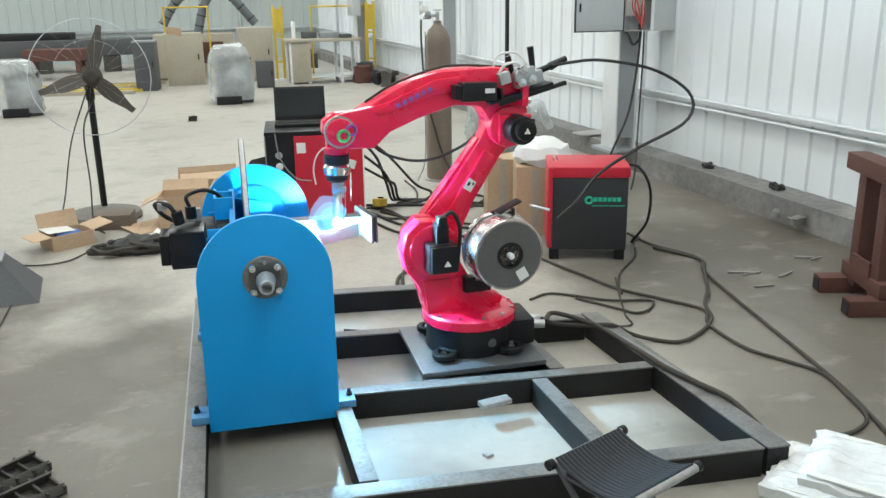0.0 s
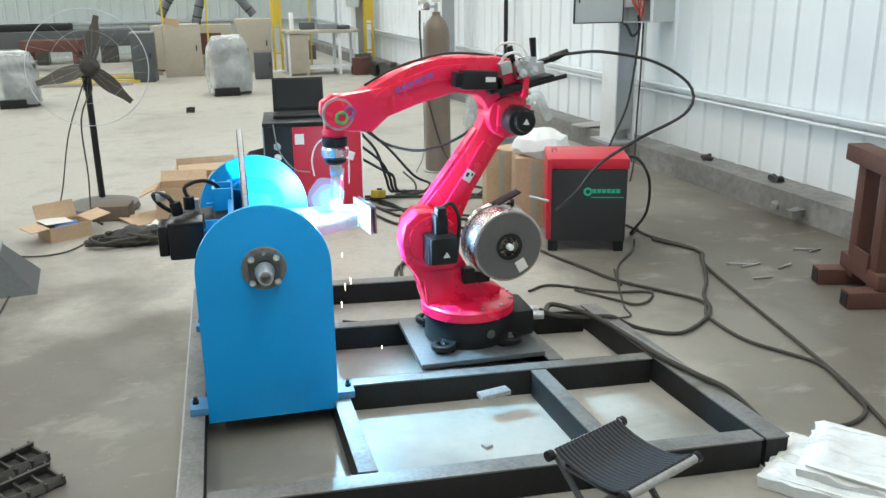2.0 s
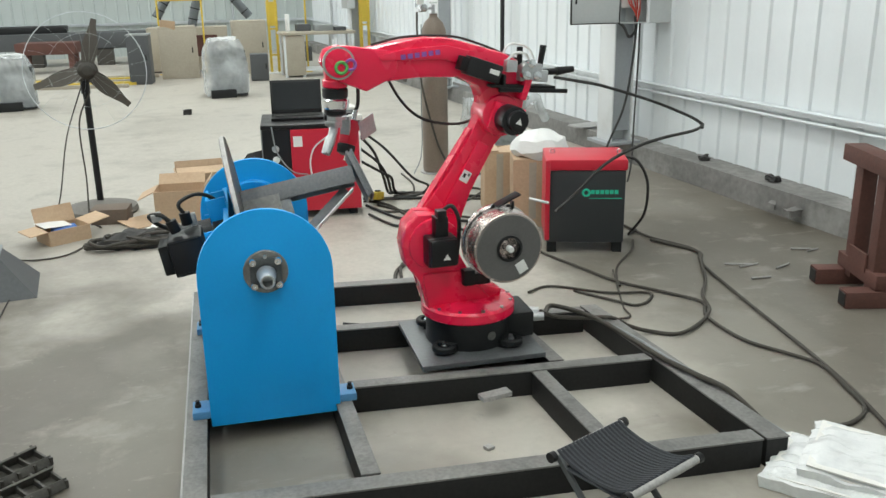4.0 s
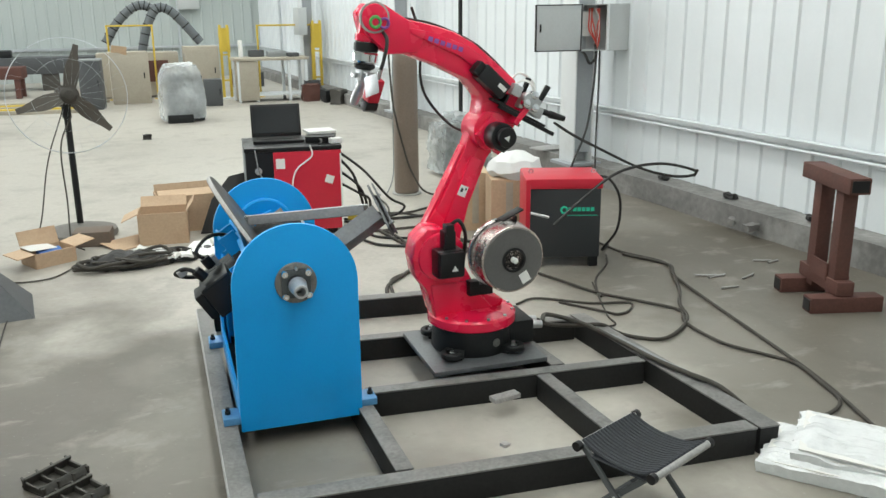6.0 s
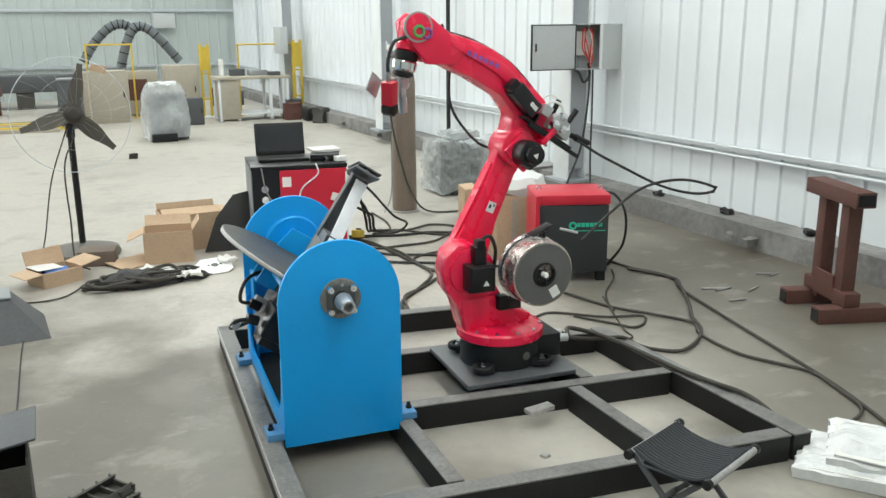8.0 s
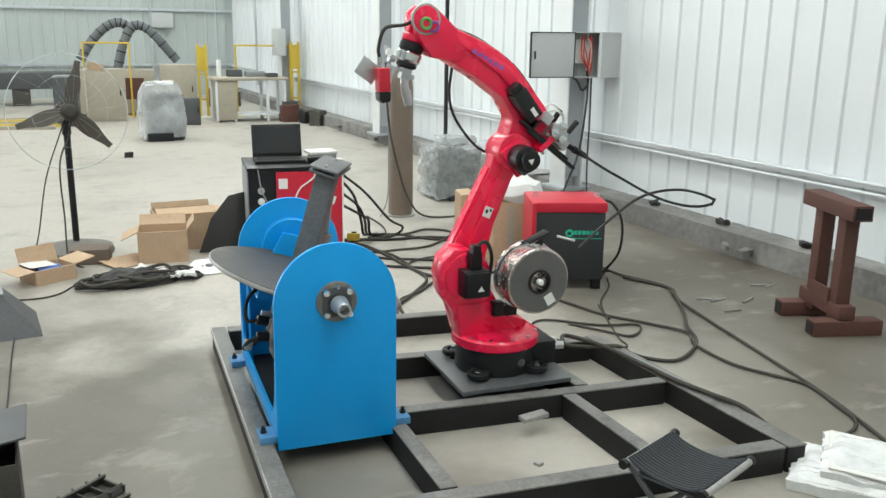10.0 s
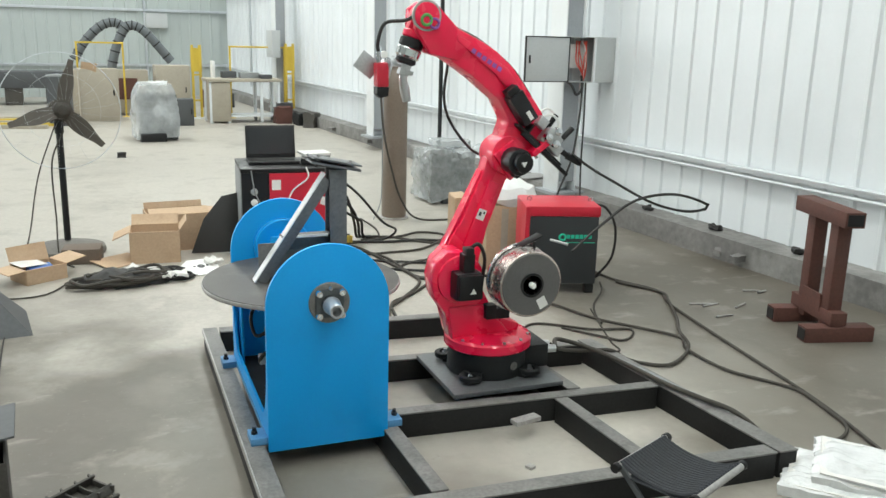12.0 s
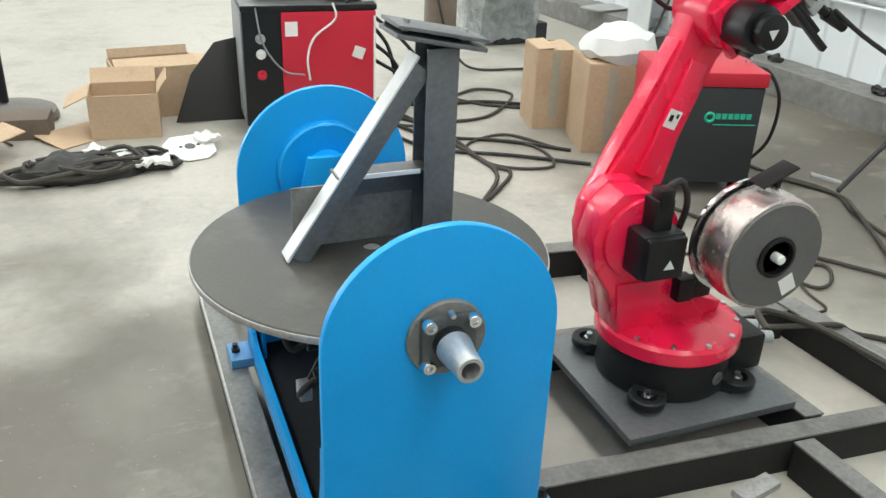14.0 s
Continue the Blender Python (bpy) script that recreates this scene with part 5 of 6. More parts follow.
cable([(2.283, 4.806), (2.439, 4.865), (2.693, 4.681), (2.911, 4.617), (2.850, 4.499), (2.754, 4.462), (2.690, 4.546), (2.533, 4.757)], 0.011, DUSTY, FL)
solid("cable", tube(nm(), [(2.075, 4.002, 0.21), (2.167, 4.139, 0.19), (2.349, 4.071, TOP - 0.04), (2.409, 3.792, TOP - 0.044), (2.442, 3.585, TOP - 0.044), (2.495, 3.405, TOP - 0.044), (2.553, 3.244, TOP - 0.05), (2.612, 3.093, 0.06), (2.656, 2.944, 0.016), (2.795, 2.786, 0.016)], 0.011), DUSTY, "dark cable lying along the base frame", "cable", None, "floor cables")
solid("cable", tube(nm(), [(2.076, 4.021, 0.20), (2.207, 4.183, 0.17), (2.368, 4.040, TOP - 0.046), (2.438, 3.790, TOP - 0.048), (2.471, 3.563, TOP - 0.048), (2.518, 3.364, TOP - 0.05), (2.624, 3.199, 0.05), (2.696, 3.037, 0.012)], 0.008), GREY, "grey cable lying along the base frame", "cable", None, "floor cables")
cable([(2.892, 5.029), (2.770, 4.691), (2.687, 4.450), (2.655, 4.319), (2.502, 4.336)], 0.008, DUSTY, FL)
cable([(3.271, 5.550), (3.168, 5.356), (2.959, 5.105), (2.851, 4.892), (2.810, 4.763)], 0.010, DUSTY, FL)
cable([(1.996, 7.210), (2.232, 7.276), (2.473, 7.016), (2.715, 6.877)], 0.013, DUSTY, FL)
cable([(1.776, 7.107), (1.907, 6.915), (2.008, 6.353), (2.052, 5.929), (1.843, 5.601), (1.662, 5.380), (1.596, 5.101)], 0.017, DUSTY, FL)
cable([(1.822, 6.971), (2.019, 6.604), (2.053, 6.063), (2.119, 5.902), (1.893, 5.640), (1.714, 5.487), (1.648, 5.191)], 0.015, DUSTY, FL)
cable([(2.223, 8.023), (2.234, 7.593), (2.147, 7.238), (1.976, 7.145), (1.728, 7.114)], 0.012, DUSTY, FL)
cable([(1.773, 6.892), (1.858, 6.741), (2.096, 6.748), (2.399, 6.806), (2.724, 7.181), (2.558, 7.360), (2.334, 7.251), (2.062, 7.234)], 0.014, DUSTY, FL)
cable([(1.739, 7.199), (1.900, 7.156), (2.212, 7.082), (2.483, 7.074), (2.900, 6.848)], 0.017, RUBBER, FL)
cable([(1.736, 6.984), (1.847, 6.673), (1.942, 6.520), (2.294, 6.356), (2.578, 6.123)], 0.015, RUBBER, FL)
cable([(1.713, 6.710), (1.797, 6.445), (1.892, 6.308), (2.246, 6.126), (2.577, 5.902)], 0.015, RUBBER, FL)
cable([(2.199, 6.439), (2.417, 6.233), (2.369, 5.931), (2.101, 6.012), (2.055, 6.329), (2.342, 6.462), (2.530, 6.173)], 0.012, DUSTY, FL)
cable([(1.233, 4.633), (1.380, 4.558), (1.448, 4.481)], 0.009, RUBBER, "short black cable on the floor inside the frame", 0.012)
cable([(-0.490, 6.048), (-0.505, 5.476), (-0.454, 4.529), (-0.433, 3.926), (-0.473, 3.322)], 0.006, RUBBER, "thin black lead across the floor")
cable([(-0.217, 6.515), (-0.331, 6.300), (-0.492, 6.247), (-0.669, 6.299)], 0.008, DUSTY, FL)
for k in range(3):
    o = k * 0.03
    solid("cable", tube(nm(), [(1.71, 6.99 + o, 0.55 - 0.1 * k), (1.81 + o, 6.96, 0.42 - 0.08 * k), (1.89 + o, 7.04, 0.2), (1.95 + o, 7.19, 0.05), (2.04 + 2 * o, 7.33 - o, 0.016)], 0.011), RUBBER, "black cable hanging from the controller's side", "cable", None, "controller cables")
solid("cable", tube(nm(), [(1.71, 6.94, 0.60), (1.89, 6.92, 0.45), (2.09, 6.94, 0.22), (2.24, 7.04, 0.12), (2.19, 7.14, 0.03), (2.01, 7.14, 0.016)], 0.010), RUBBER, "black cable looping from the controller", "cable", None, "controller cables")
plug = thing("cable_plug", "yellow cable connector lying among the cables", "connector", pose(1.832, 7.072, 0.03, 0, 12, 60))
part("body", box(nm(), (0, 0, 0.03), (0.16, 0.07, 0.06)), YELLOW, plug, "", 0.01)
part("clip", box(nm(), (0.02, 0, 0.066), (0.05, 0.03, 0.012)), BLACKP, plug, "", 0.002)
solid("cable", tube(nm(), [(3.131, 5.533, 0.575), (3.234, 5.492, 0.56), (3.308, 5.464, 0.42), (3.317, 5.499, 0.2), (3.280, 5.629, 0.03), (3.390, 5.747, 0.016)], 0.009), RUBBER, "black lead hanging from the power source", "cable")
rnd = random.Random(11)
for x, y, l, a in ((3.666, 4.916, 0.18, -20), (3.702, 4.883, 0.14, 10), (3.642, 4.665, 0.12, -3), (3.885, 4.815, 0.14, 25), (4.196, 5.079, 0.12, -20), (4.250, 5.036, 0.1, 15)):
    solid("offcut", cyl(nm(), (-l / 2, 0, 0.007), (l / 2, 0, 0.007), 0.006, seg=8), EDGE, "short pale steel offcut on the floor", "offcut", pose(x, y, 0, 0, 0, a), "offcuts")
solid("offcut", box(nm(), (0, 0, 0.02), (0.13, 0.05, 0.02)), EDGE, "small angle-iron offcut on the base frame's bar", "offcut", pose(1.698, 3.549, TOP - 0.118, 0, 0, 12), "offcuts", bevel=0.002)
solid("offcut", box(nm(), (0, 0, 0.006), (0.03, 0.03, 0.012)), EDGE, "tiny steel scrap on the floor", "offcut", pose(1.591, 3.283, 0, 0, 0, 25), "offcuts")
solid("dropped_glove", crumple(grid_box(nm(), (0, 0, 0.035), (0.10, 0.06, 0.07), 3), 0.02, 0.04, 2), RUBBER, "small dark lump lying on the open floor", "lump", pose(0.251, 12.527, 0))


# ---- rust-red trestle ----
def trestle():
    root = thing("steel_trestle", "rust-red primed steel trestle of square tube", "trestle", pose(4.045, 4.30, 0, 0, 0, -14.6))
    part("top_beam", box(nm(), (-0.03, 0.0, 0.73), (0.12, 0.55, 0.09)), RUST, root, "", 0.006)
    # black plates put in for the shade inside the open tubes
    part("beam_end", box(nm(), (-0.03, -0.277, 0.73), (0.095, 0.004, 0.065)), BLACKP, root, "black plate for the shade in the tube end")
    for y in (-0.13, 0.12):
        part("leg", box(nm(), (-0.02, y, 0.375), (0.085, 0.085, 0.63)), RUST, root, "", 0.006)
    for y in (-0.19, 0.19):
        part("foot_beam", box(nm(), (-0.005, y, 0.045), (0.42, 0.10, 0.09)), RUST, root, "", 0.006)
        part("tube_end", box(nm(), (-0.217, y, 0.045), (0.004, 0.075, 0.068)), BLACKP, root, "black plate for the shade in the tube end")
    part("tie_beam", box(nm(), (-0.02, 0.0, 0.135), (0.10, 0.46, 0.08)), RUST, root, "", 0.006)
    part("gusset", box(nm(), (-0.07, 0.0, 0.2), (0.012, 0.2, 0.10)), RUST, root)
    return root


trestle()


# ---- folding stool, plastic bundle, ribbed castings, bin ----
def stool():
    root = thing("folding_stool", "small folding stool with black woven cord seat", "stool", pose(1.835, 2.672, 0, 0, 0, -65))
    h, half, span = 0.275, 0.165, 0.145
    for sx in (-1, 1):
        rail = part("seat_rail", cyl(nm(), (sx * span, -half, h), (sx * span, half, h), 0.014, seg=14), EDGE, root, "worn pale metal seat rail", 0.0)
        part("rail_cap", cyl(nm(), (sx * span, -half - 0.01, h), (sx * span, -half + 0.01, h), 0.017, seg=12), BLACKP, rail)
        part("rail_cap", cyl(nm(), (sx * span, half - 0.01, h), (sx * span, half + 0.01, h), 0.017, seg=12), BLACKP, rail)
    for i in range(18):
        y = -half + 0.025 + i * (2 * half - 0.05) / 17
        pts = [(-span, y, h + 0.014), (-span * 0.6, y + 0.004, h - 0.012), (0, y, h - 0.022), (span * 0.6, y - 0.004, h - 0.012), (span, y, h + 0.014)]
        part("cord", tube(nm(), pts, 0.0075, 6, 4), STRAP, root)
    part("weave", box(nm(), (0, 0, h - 0.028), (span * 1.5, half * 1.85, 0.004)), STRAP, root, "dark woven underside")
    for sy, sgn in ((-1, 1), (1, 1), (-1, -1), (1, -1)):
        o = 0.012 * sgn
        part("leg", box(nm(), (0, sy * (half - 0.03) + o, 0), (0.020, 0.012, 0.385), Matrix.Translation((0, 0, h / 2 + 0.005)) @ pose(0, 0, 0, 0, sgn * 46, 0)), DKGREY, root, "", 0.002)
    for sx in (-1, 1):
        part("foot_rail", cyl(nm(), (sx * 0.138, -half, 0.011), (sx * 0.138, half, 0.011), 0.011, seg=12), DKGREY, root)
    part("pivot", cyl(nm(), (0, -half + 0.01, h / 2), (0, half - 0.01, h / 2), 0.007, seg=10), STEEL, root)
    return root


stool()


def film_pack(length, width, height, seed):
    """Flat parts under tight clear film: long pleats, puckered ends."""
    bm = bmesh.new()
    nx, ny = 46, 26
    rows = []
    for i in range(nx + 1):
        row = []
        for j in range(ny + 1):
            u, v = i / nx, j / ny
            x, y = (u - 0.5) * length, (v - 0.5) * width
            edge = min(1.0, 9 * min(u, 1 - u) + 0.15, 7 * min(v, 1 - v) + 0.15)
            pl = abs(noise.noise(Vector((x * 3.2, y * 26.0, seed)))) + 0.5 * abs(noise.noise(Vector((x * 9.0, y * 60.0, seed + 4.0))))
            z = height * (0.55 + 0.45 * edge) - 0.028 * pl + 0.014 * noise.noise(Vector((x * 7, y * 7, seed + 9.0)))
            row.append(bm.verts.new((x + 0.012 * noise.noise(Vector((y * 30, seed, 0))), y + 0.006 * noise.noise(Vector((x * 30, seed, 3))), max(0.012, z))))
        rows.append(row)
    for p, q in zip(rows, rows[1:]):
        for j in range(ny):
            bm.faces.new((p[j], q[j], q[j + 1], p[j + 1]))
    rim = [r[0] for r in rows] + rows[-1][1:] + [r[-1] for r in rows[::-1]][1:] + rows[0][-2:0:-1]
    low = [bm.verts.new((v.co.x * 0.98, v.co.y * 0.97, 0.002)) for v in rim]
    for k in range(len(rim)):
        k2 = (k + 1) % len(rim)
        bm.faces.new((rim[k], rim[k2], low[k2], low[k]))
    bm.faces.new(low)
    return bm


def wrapped_bundle(label, at, length, width, height, seed):
    root = thing("plastic_wrapped_bundle", label, "bundle", at, "wrapped bundles")
    part("film", film_pack(length, width, height, seed), FILMW, root, "pleated white film")
    for k in range(3):
        part("layer", box(nm(), (0.01, 0, 0.012 + k * height * 0.24), (length * 0.96, width * 0.95, 0.006)), PAPER, root, "flat part edge", 0.001)
    return root


wrapped_bundle("flat pack of parts in pleated white plastic film", pose(2.730, 2.690, 0, 0, 0, -48), 0.60, 0.36, 0.085, 2.3)
wrapped_bundle("upper flat pack in pleated white plastic film", pose(2.839, 2.637, 0.05, 0, 3, -45), 0.62, 0.37, 0.075, 7.7)


def ribbed_casting(at):
    at = at @ Matrix.Scale(0.76, 4)
    root = thing("ribbed_iron_casting", "dark ribbed iron trough segment on the floor", "casting", at, "castings")
    part("spine", box(nm(), (0, 0.0, 0.010), (0.26, 0.012, 0.06), pose(0, 0.07, 0.026, 24, 0, 0)), CHIP, root, "", 0.002)
    part("spine", box(nm(), (0, 0, 0.010), (0.26, 0.012, 0.045), pose(0, -0.07, 0.018, -30, 0, 0)), CHIP, root, "", 0.002)
    part("floor_web", box(nm(), (0, 0, 0.006), (0.26, 0.14, 0.01)), CHIP, root)
    for i in range(4):
        x = -0.122 + i * 0.081
        m = Matrix.Translation((x - 0.006, 0, 0)) @ Euler((radians(90), 0, radians(90))).to_matrix().to_4x4()
        part("rib", prism(nm(), [(-0.08, 0.004), (0.07, 0.004), (0.09, 0.06), (0.05, 0.04), (-0.04, 0.036), (-0.085, 0.046)], m, 0.012), CHIP, root, "", 0.0015)
    return root


ribbed_casting(pose(-0.080, 3.577, 0.0, 0, 0, 42))
ribbed_casting(pose(-0.002, 3.408, 0.0, 0, 0, 38))

tray = thing("sheet_hopper", "dark bent sheet-metal hopper on the floor", "hopper", pose(-0.654, 5.721, 0, 0, 0, 8))
bm = nm()
lo = [(-0.26, -0.24), (0.26, -0.24), (0.26, 0.24), (-0.26, 0.24)]
hi = [(-0.14, -0.06), (0.08, -0.06), (0.08, 0.16), (-0.14, 0.16)]
v0 = [bm.verts.new((x, y, 0.0)) for x, y in lo]
v1 = [bm.verts.new((x, y, 0.21)) for x, y in hi]
for i in range(4):
    bm.faces.new((v0[i], v0[(i + 1) % 4], v1[(i + 1) % 4], v1[i]))
bm.faces.new(v1)
bm.faces.new(v0[::-1])
part("skirt", bm, DKGREY, tray, "sloping grey sheet skirt", 0.003)
part("rim", box(nm(), (-0.03, 0.05, 0.216), (0.24, 0.24, 0.012)), GREY, tray, "pale folded rim", 0.003)

bin_t = thing("waste_bin", "dark open-topped steel bin with a bent lid", "bin", pose(-0.520, 3.490, 0, 0, 0, 6))
bm = nm()
for sx, sy, lx, ly in ((-1, 0, 0.008, 0.42), (1, 0, 0.008, 0.42), (0, -1, 0.44, 0.008), (0, 1, 0.44, 0.008)):
    box(bm, (sx * 0.22, sy * 0.21, 0.16), (lx, ly, 0.32))
part("body", bm, CHIP, bin_t, "", 0.002)
part("bottom", box(nm(), (0, 0, 0.008), (0.43, 0.41, 0.01)), CHIP, bin_t)
part("lid", box(nm(), (0, 0.0, 0.0), (0.46, 0.46, 0.008), pose(0.03, 0.03, 0.335, -9, -7, 0)), DKGREY, bin_t, "tilted dark lid", 0.002)


# ---- on the long wall ----
def switch_box():
    root = thing("switch_box", "open light grey electrical switch box on the column", "switch box", pose(4.395, 7.84, 1.477, 0, 0, 0))
    w, h, d = 0.49, 0.41, 0.18
    part("back", box(nm(), (0, d / 2, 0), (w, 0.008, h)), BOXP, root)
    for c, s in (((-w / 2, 0, 0), (0.008, d, h)), ((w / 2, 0, 0), (0.008, d, h)), ((0, 0, h / 2), (w, d, 0.008)), ((0, 0, -h / 2), (w, d, 0.008))):
        part("side", box(nm(), c, s), BOXP, root)
    part("cover_plate", box(nm(), (w * 0.27, -d / 2 + 0.006, 0), (w * 0.46, 0.008, h - 0.01)), BOXP, root, "grey half cover")
    part("frame_edge", box(nm(), (w * 0.035, -d / 2 - 0.002, 0), (0.022, 0.02, h)), WHITEP, root, "pale frame edge")
    door = part("door", box(nm(), (-w / 2 - 0.235, -d / 2, 0), (0.455, 0.018, h), pose(0, 0, 0, 0, 0, 0)), BOXP, root, "open grey door", 0.004)
    bm = nm()
    for c, s in (((-w / 2 - 0.235, 0, h / 2 - 0.004), (0.46, 0.022, 0.009)), ((-w / 2 - 0.235, 0, -h / 2 + 0.004), (0.46, 0.022, 0.009)), ((-w / 2 - 0.012, 0, 0), (0.01, 0.022, h)), ((-w / 2 - 0.46, 0, 0), (0.01, 0.022, h))):
        box(bm, (c[0], -d / 2 - 0.002, c[2]), s)
    part("door_seal", bm, BLACKP, door, "dark door seal")
    part("latch", box(nm(), (-w / 2 - 0.42, -d / 2 - 0.014, 0), (0.014, 0.012, 0.07)), BLACKP, door, "black latch", 0.002)
    part("breaker", box(nm(), (-0.10, 0.05, 0.03), (0.16, 0.05, 0.22)), WHITE, root, "white circuit breaker", 0.004)
    rr = random.Random(4)
    for i in range(7):
        x = -0.13 + i * 0.018
        part("wire", tube(nm(), [(x, 0.0, 0.17), (x + rr.uniform(-0.03, 0.03), -0.03, 0.1), (x + rr.uniform(-0.03, 0.04), -0.05, -0.02), (x * 0.4 - 0.02, -0.02, -0.12), (-0.04, 0.0, -0.2)], 0.006, 6, 4), REDC if i != 3 else WHITE, root, "loose red wire")
    part("supply_lead", tube(nm(), [(-0.06, 0.0, -0.15), (-0.08, -0.06, -0.27), (-0.16, -0.1, -0.32), (-0.20, -0.08, -0.24), (-0.22, 0.0, -0.2)], 0.012), RUBBER, root, "black cable loop")
    part("supply_lead", tube(nm(), [(-0.05, -0.02, -0.2), (-0.12, -0.12, -0.5), (-0.22, -0.2, -0.9), (-0.40, -0.3, -1.2), (-0.6, -0.5, -1.45), (-0.9, -1.0, -1.56)], 0.010), RUBBER, root, "black cable hanging to the floor")
    part("supply_lead", tube(nm(), [(-0.02, -0.02, -0.2), (-0.06, -0.1, -0.6), (-0.12, -0.2, -1.0), (-0.28, -0.5, -1.4), (-0.6, -1.0, -1.56)], 0.008), RUBBER, root, "black cable hanging to the floor")
    return root


switch_box()
solid("ledge_plate", crumple(grid_box(nm(), (0, 0, 0.012), (0.4, 0.24, 0.012), 3), 0.006, 0.1), EDGE, "pale bent sheet lying on the plinth", "sheet", WALL @ pose(-0.15, 2.2, 0.195, 0, 0, 8), lift=False)
for y in (-0.6, 0.25, 1.1):
    solid("rag", crumple(grid_box(nm(), (0, 0, 0.02), (0.09, 0.08, 0.03), 3), 0.02, 0.04, y), RUBBER, "small dark rag on the plinth", "rag", WALL @ pose(-0.14, y - 0.8, 0.192, 0, 0, y * 60), "rags on the plinth", lift=False)
for i, (y, s) in enumerate(((-1.0, 0.10), (-0.8, 0.06), (4.4, 0.14), (6.5, 0.10), (8.2, 0.12))):
    solid("rubble", crumple(grid_box(nm(), (0, 0, 0.02), (s, s * 0.8, 0.05), 2), 0.015, 0.05, i), PLINTH, "broken lump of concrete at the plinth's foot", "rubble", WALL @ pose(-0.34, y, 0, 0, 0, 30 * i), "rubble")

# plastic-covered machine part behind the cylinder
bagged = thing("wrapped_machine", "dark machine part wrapped in clear plastic", "wrapped machine", pose(3.337, 8.757, 0, 0, 0, 4))
part("core", box(box(nm(), (0, 0, 0.24), (0.42, 0.4, 0.44)), (0.1, 0, 0.08), (0.46, 0.44, 0.16)), ANTHR, bagged, "dark machine body", 0.02)
b = grid_box(nm(), (-0.03, 0, 0.29), (0.50, 0.48, 0.50), 26)
part("film", crumple(crumple(b, 0.03, 0.16, 8), 0.02, 0.045, 3), FILMD, bagged, "crinkled clear film")
part("bag_tie", crumple(grid_box(nm(), (0.04, 0, 0.6), (0.34, 0.3, 0.05), 4), 0.03, 0.07, 1), FILMD, bagged, "gathered film top")
solid("duct_hose", tube(nm(), [(3.572, 8.874, 0.35), (3.658, 8.768, 0.5), (3.774, 8.836, 0.52), (3.866, 8.997, 0.42), (4.001, 9.150, 0.25)], 0.05, 12), FILM, "pale flexible hose beside the wrapped machine", "hose")


# ---- the far end of the hall ----
def wrapped_cabinet(label, at, w, d, h, seed):
    root = thing("wrapped_cabinet", label, "wrapped cabinet", at, "wrapped cabinets")
    part("body", box(nm(), (0.05, 0, h * 0.42), (w * 0.8, d * 0.8, h * 0.8)), ANTHR, root, "dark machine body", 0.01)
    part("panel", box(nm(), (0.1, -d * 0.41, h * 0.5), (w * 0.4, 0.02, h * 0.42)), GREY, root, "grey front panel", 0.004)
    b = grid_box(nm(), (0, 0, h * 0.53), (w, d, h * 0.94), 24)
    for v in b.verts:
        k = max(0.0, v.co.z / h - 0.72)
        v.co.x *= 1 - k * 1.1
    part("film", crumple(crumple(b, 0.028, 0.2, seed), 0.016, 0.05, seed + 1), FILM, root, "crinkled stretch film")
    part("dark_foot", box(nm(), (-w * 0.12, -d / 2 + 0.02, 0.06), (w * 0.6, 0.16, 0.12)), BLACKC, root, "black pallet foot", 0.01)
    part("film_top", crumple(grid_box(nm(), (0, 0, h), (w * 0.6, d * 0.5, 0.06), 4), 0.03, 0.06, seed + 3), FILMW, root, "gathered white film top")
    return root


wrapped_cabinet("tall cabinet wrapped in clear stretch film", pose(0.785, 14.439, 0, 0, 0, 6), 0.62, 0.55, 0.84, 2)
wrapped_cabinet("low cabinet wrapped in clear stretch film", pose(-2.120, 13.970, 0, 0, 0, 8), 0.56, 0.5, 0.72, 6)


def plain_cabinet(name, label, at, w, d, h, material, top=None):
    root = thing(name, label, "cabinet", at)
    part("body", box(nm(), (0, 0, h / 2), (w, d, h)), material, root, "", 0.012)
    part("door", box(nm(), (0, -d / 2 - 0.006, h / 2), (w * 0.9, 0.012, h * 0.88)), material, root, "", 0.003)
    part("handle", box(nm(), (w * 0.36, -d / 2 - 0.02, h * 0.55), (0.02, 0.02, 0.1)), BLACKP, root)
    if top:
        part("top_panel", box(nm(), (0, 0, h + 0.012), (w * 1.04, d * 1.04, 0.024)), top, root)
    return root


tan = plain_cabinet("machine_cabinet", "tan cardboard-covered machine cabinet", pose(-0.003, 17.489, 0, 0, 0, 4), 0.66, 0.5, 0.92, TAN)
solid("cardboard_piece", box(nm(), (0, 0, 0.12), (0.26, 0.01, 0.24), pose(0, 0, 0, 14, 8, 0)), CARD, "torn brown cardboard leaning on the cabinet", "cardboard", pose(-0.160, 17.261, 0.80))
plain_cabinet("grey_cabinet", "grey-green control cabinet at the far end", pose(1.285, 17.757, 0, 0, 0, 3), 0.62, 0.45, 0.98, TAN)
plain_cabinet("dark_cabinet", "dark grey wheeled tool cabinet", pose(-0.612, 16.701, 0, 0, 0, -4), 0.36, 0.4, 0.82, DKGREY, GREY)
plain_cabinet("blue_cabinet", "small dark grey cabinet beside the wrapped one", pose(1.386, 16.459, 0), 0.3, 0.3, 0.46, DKGREY)


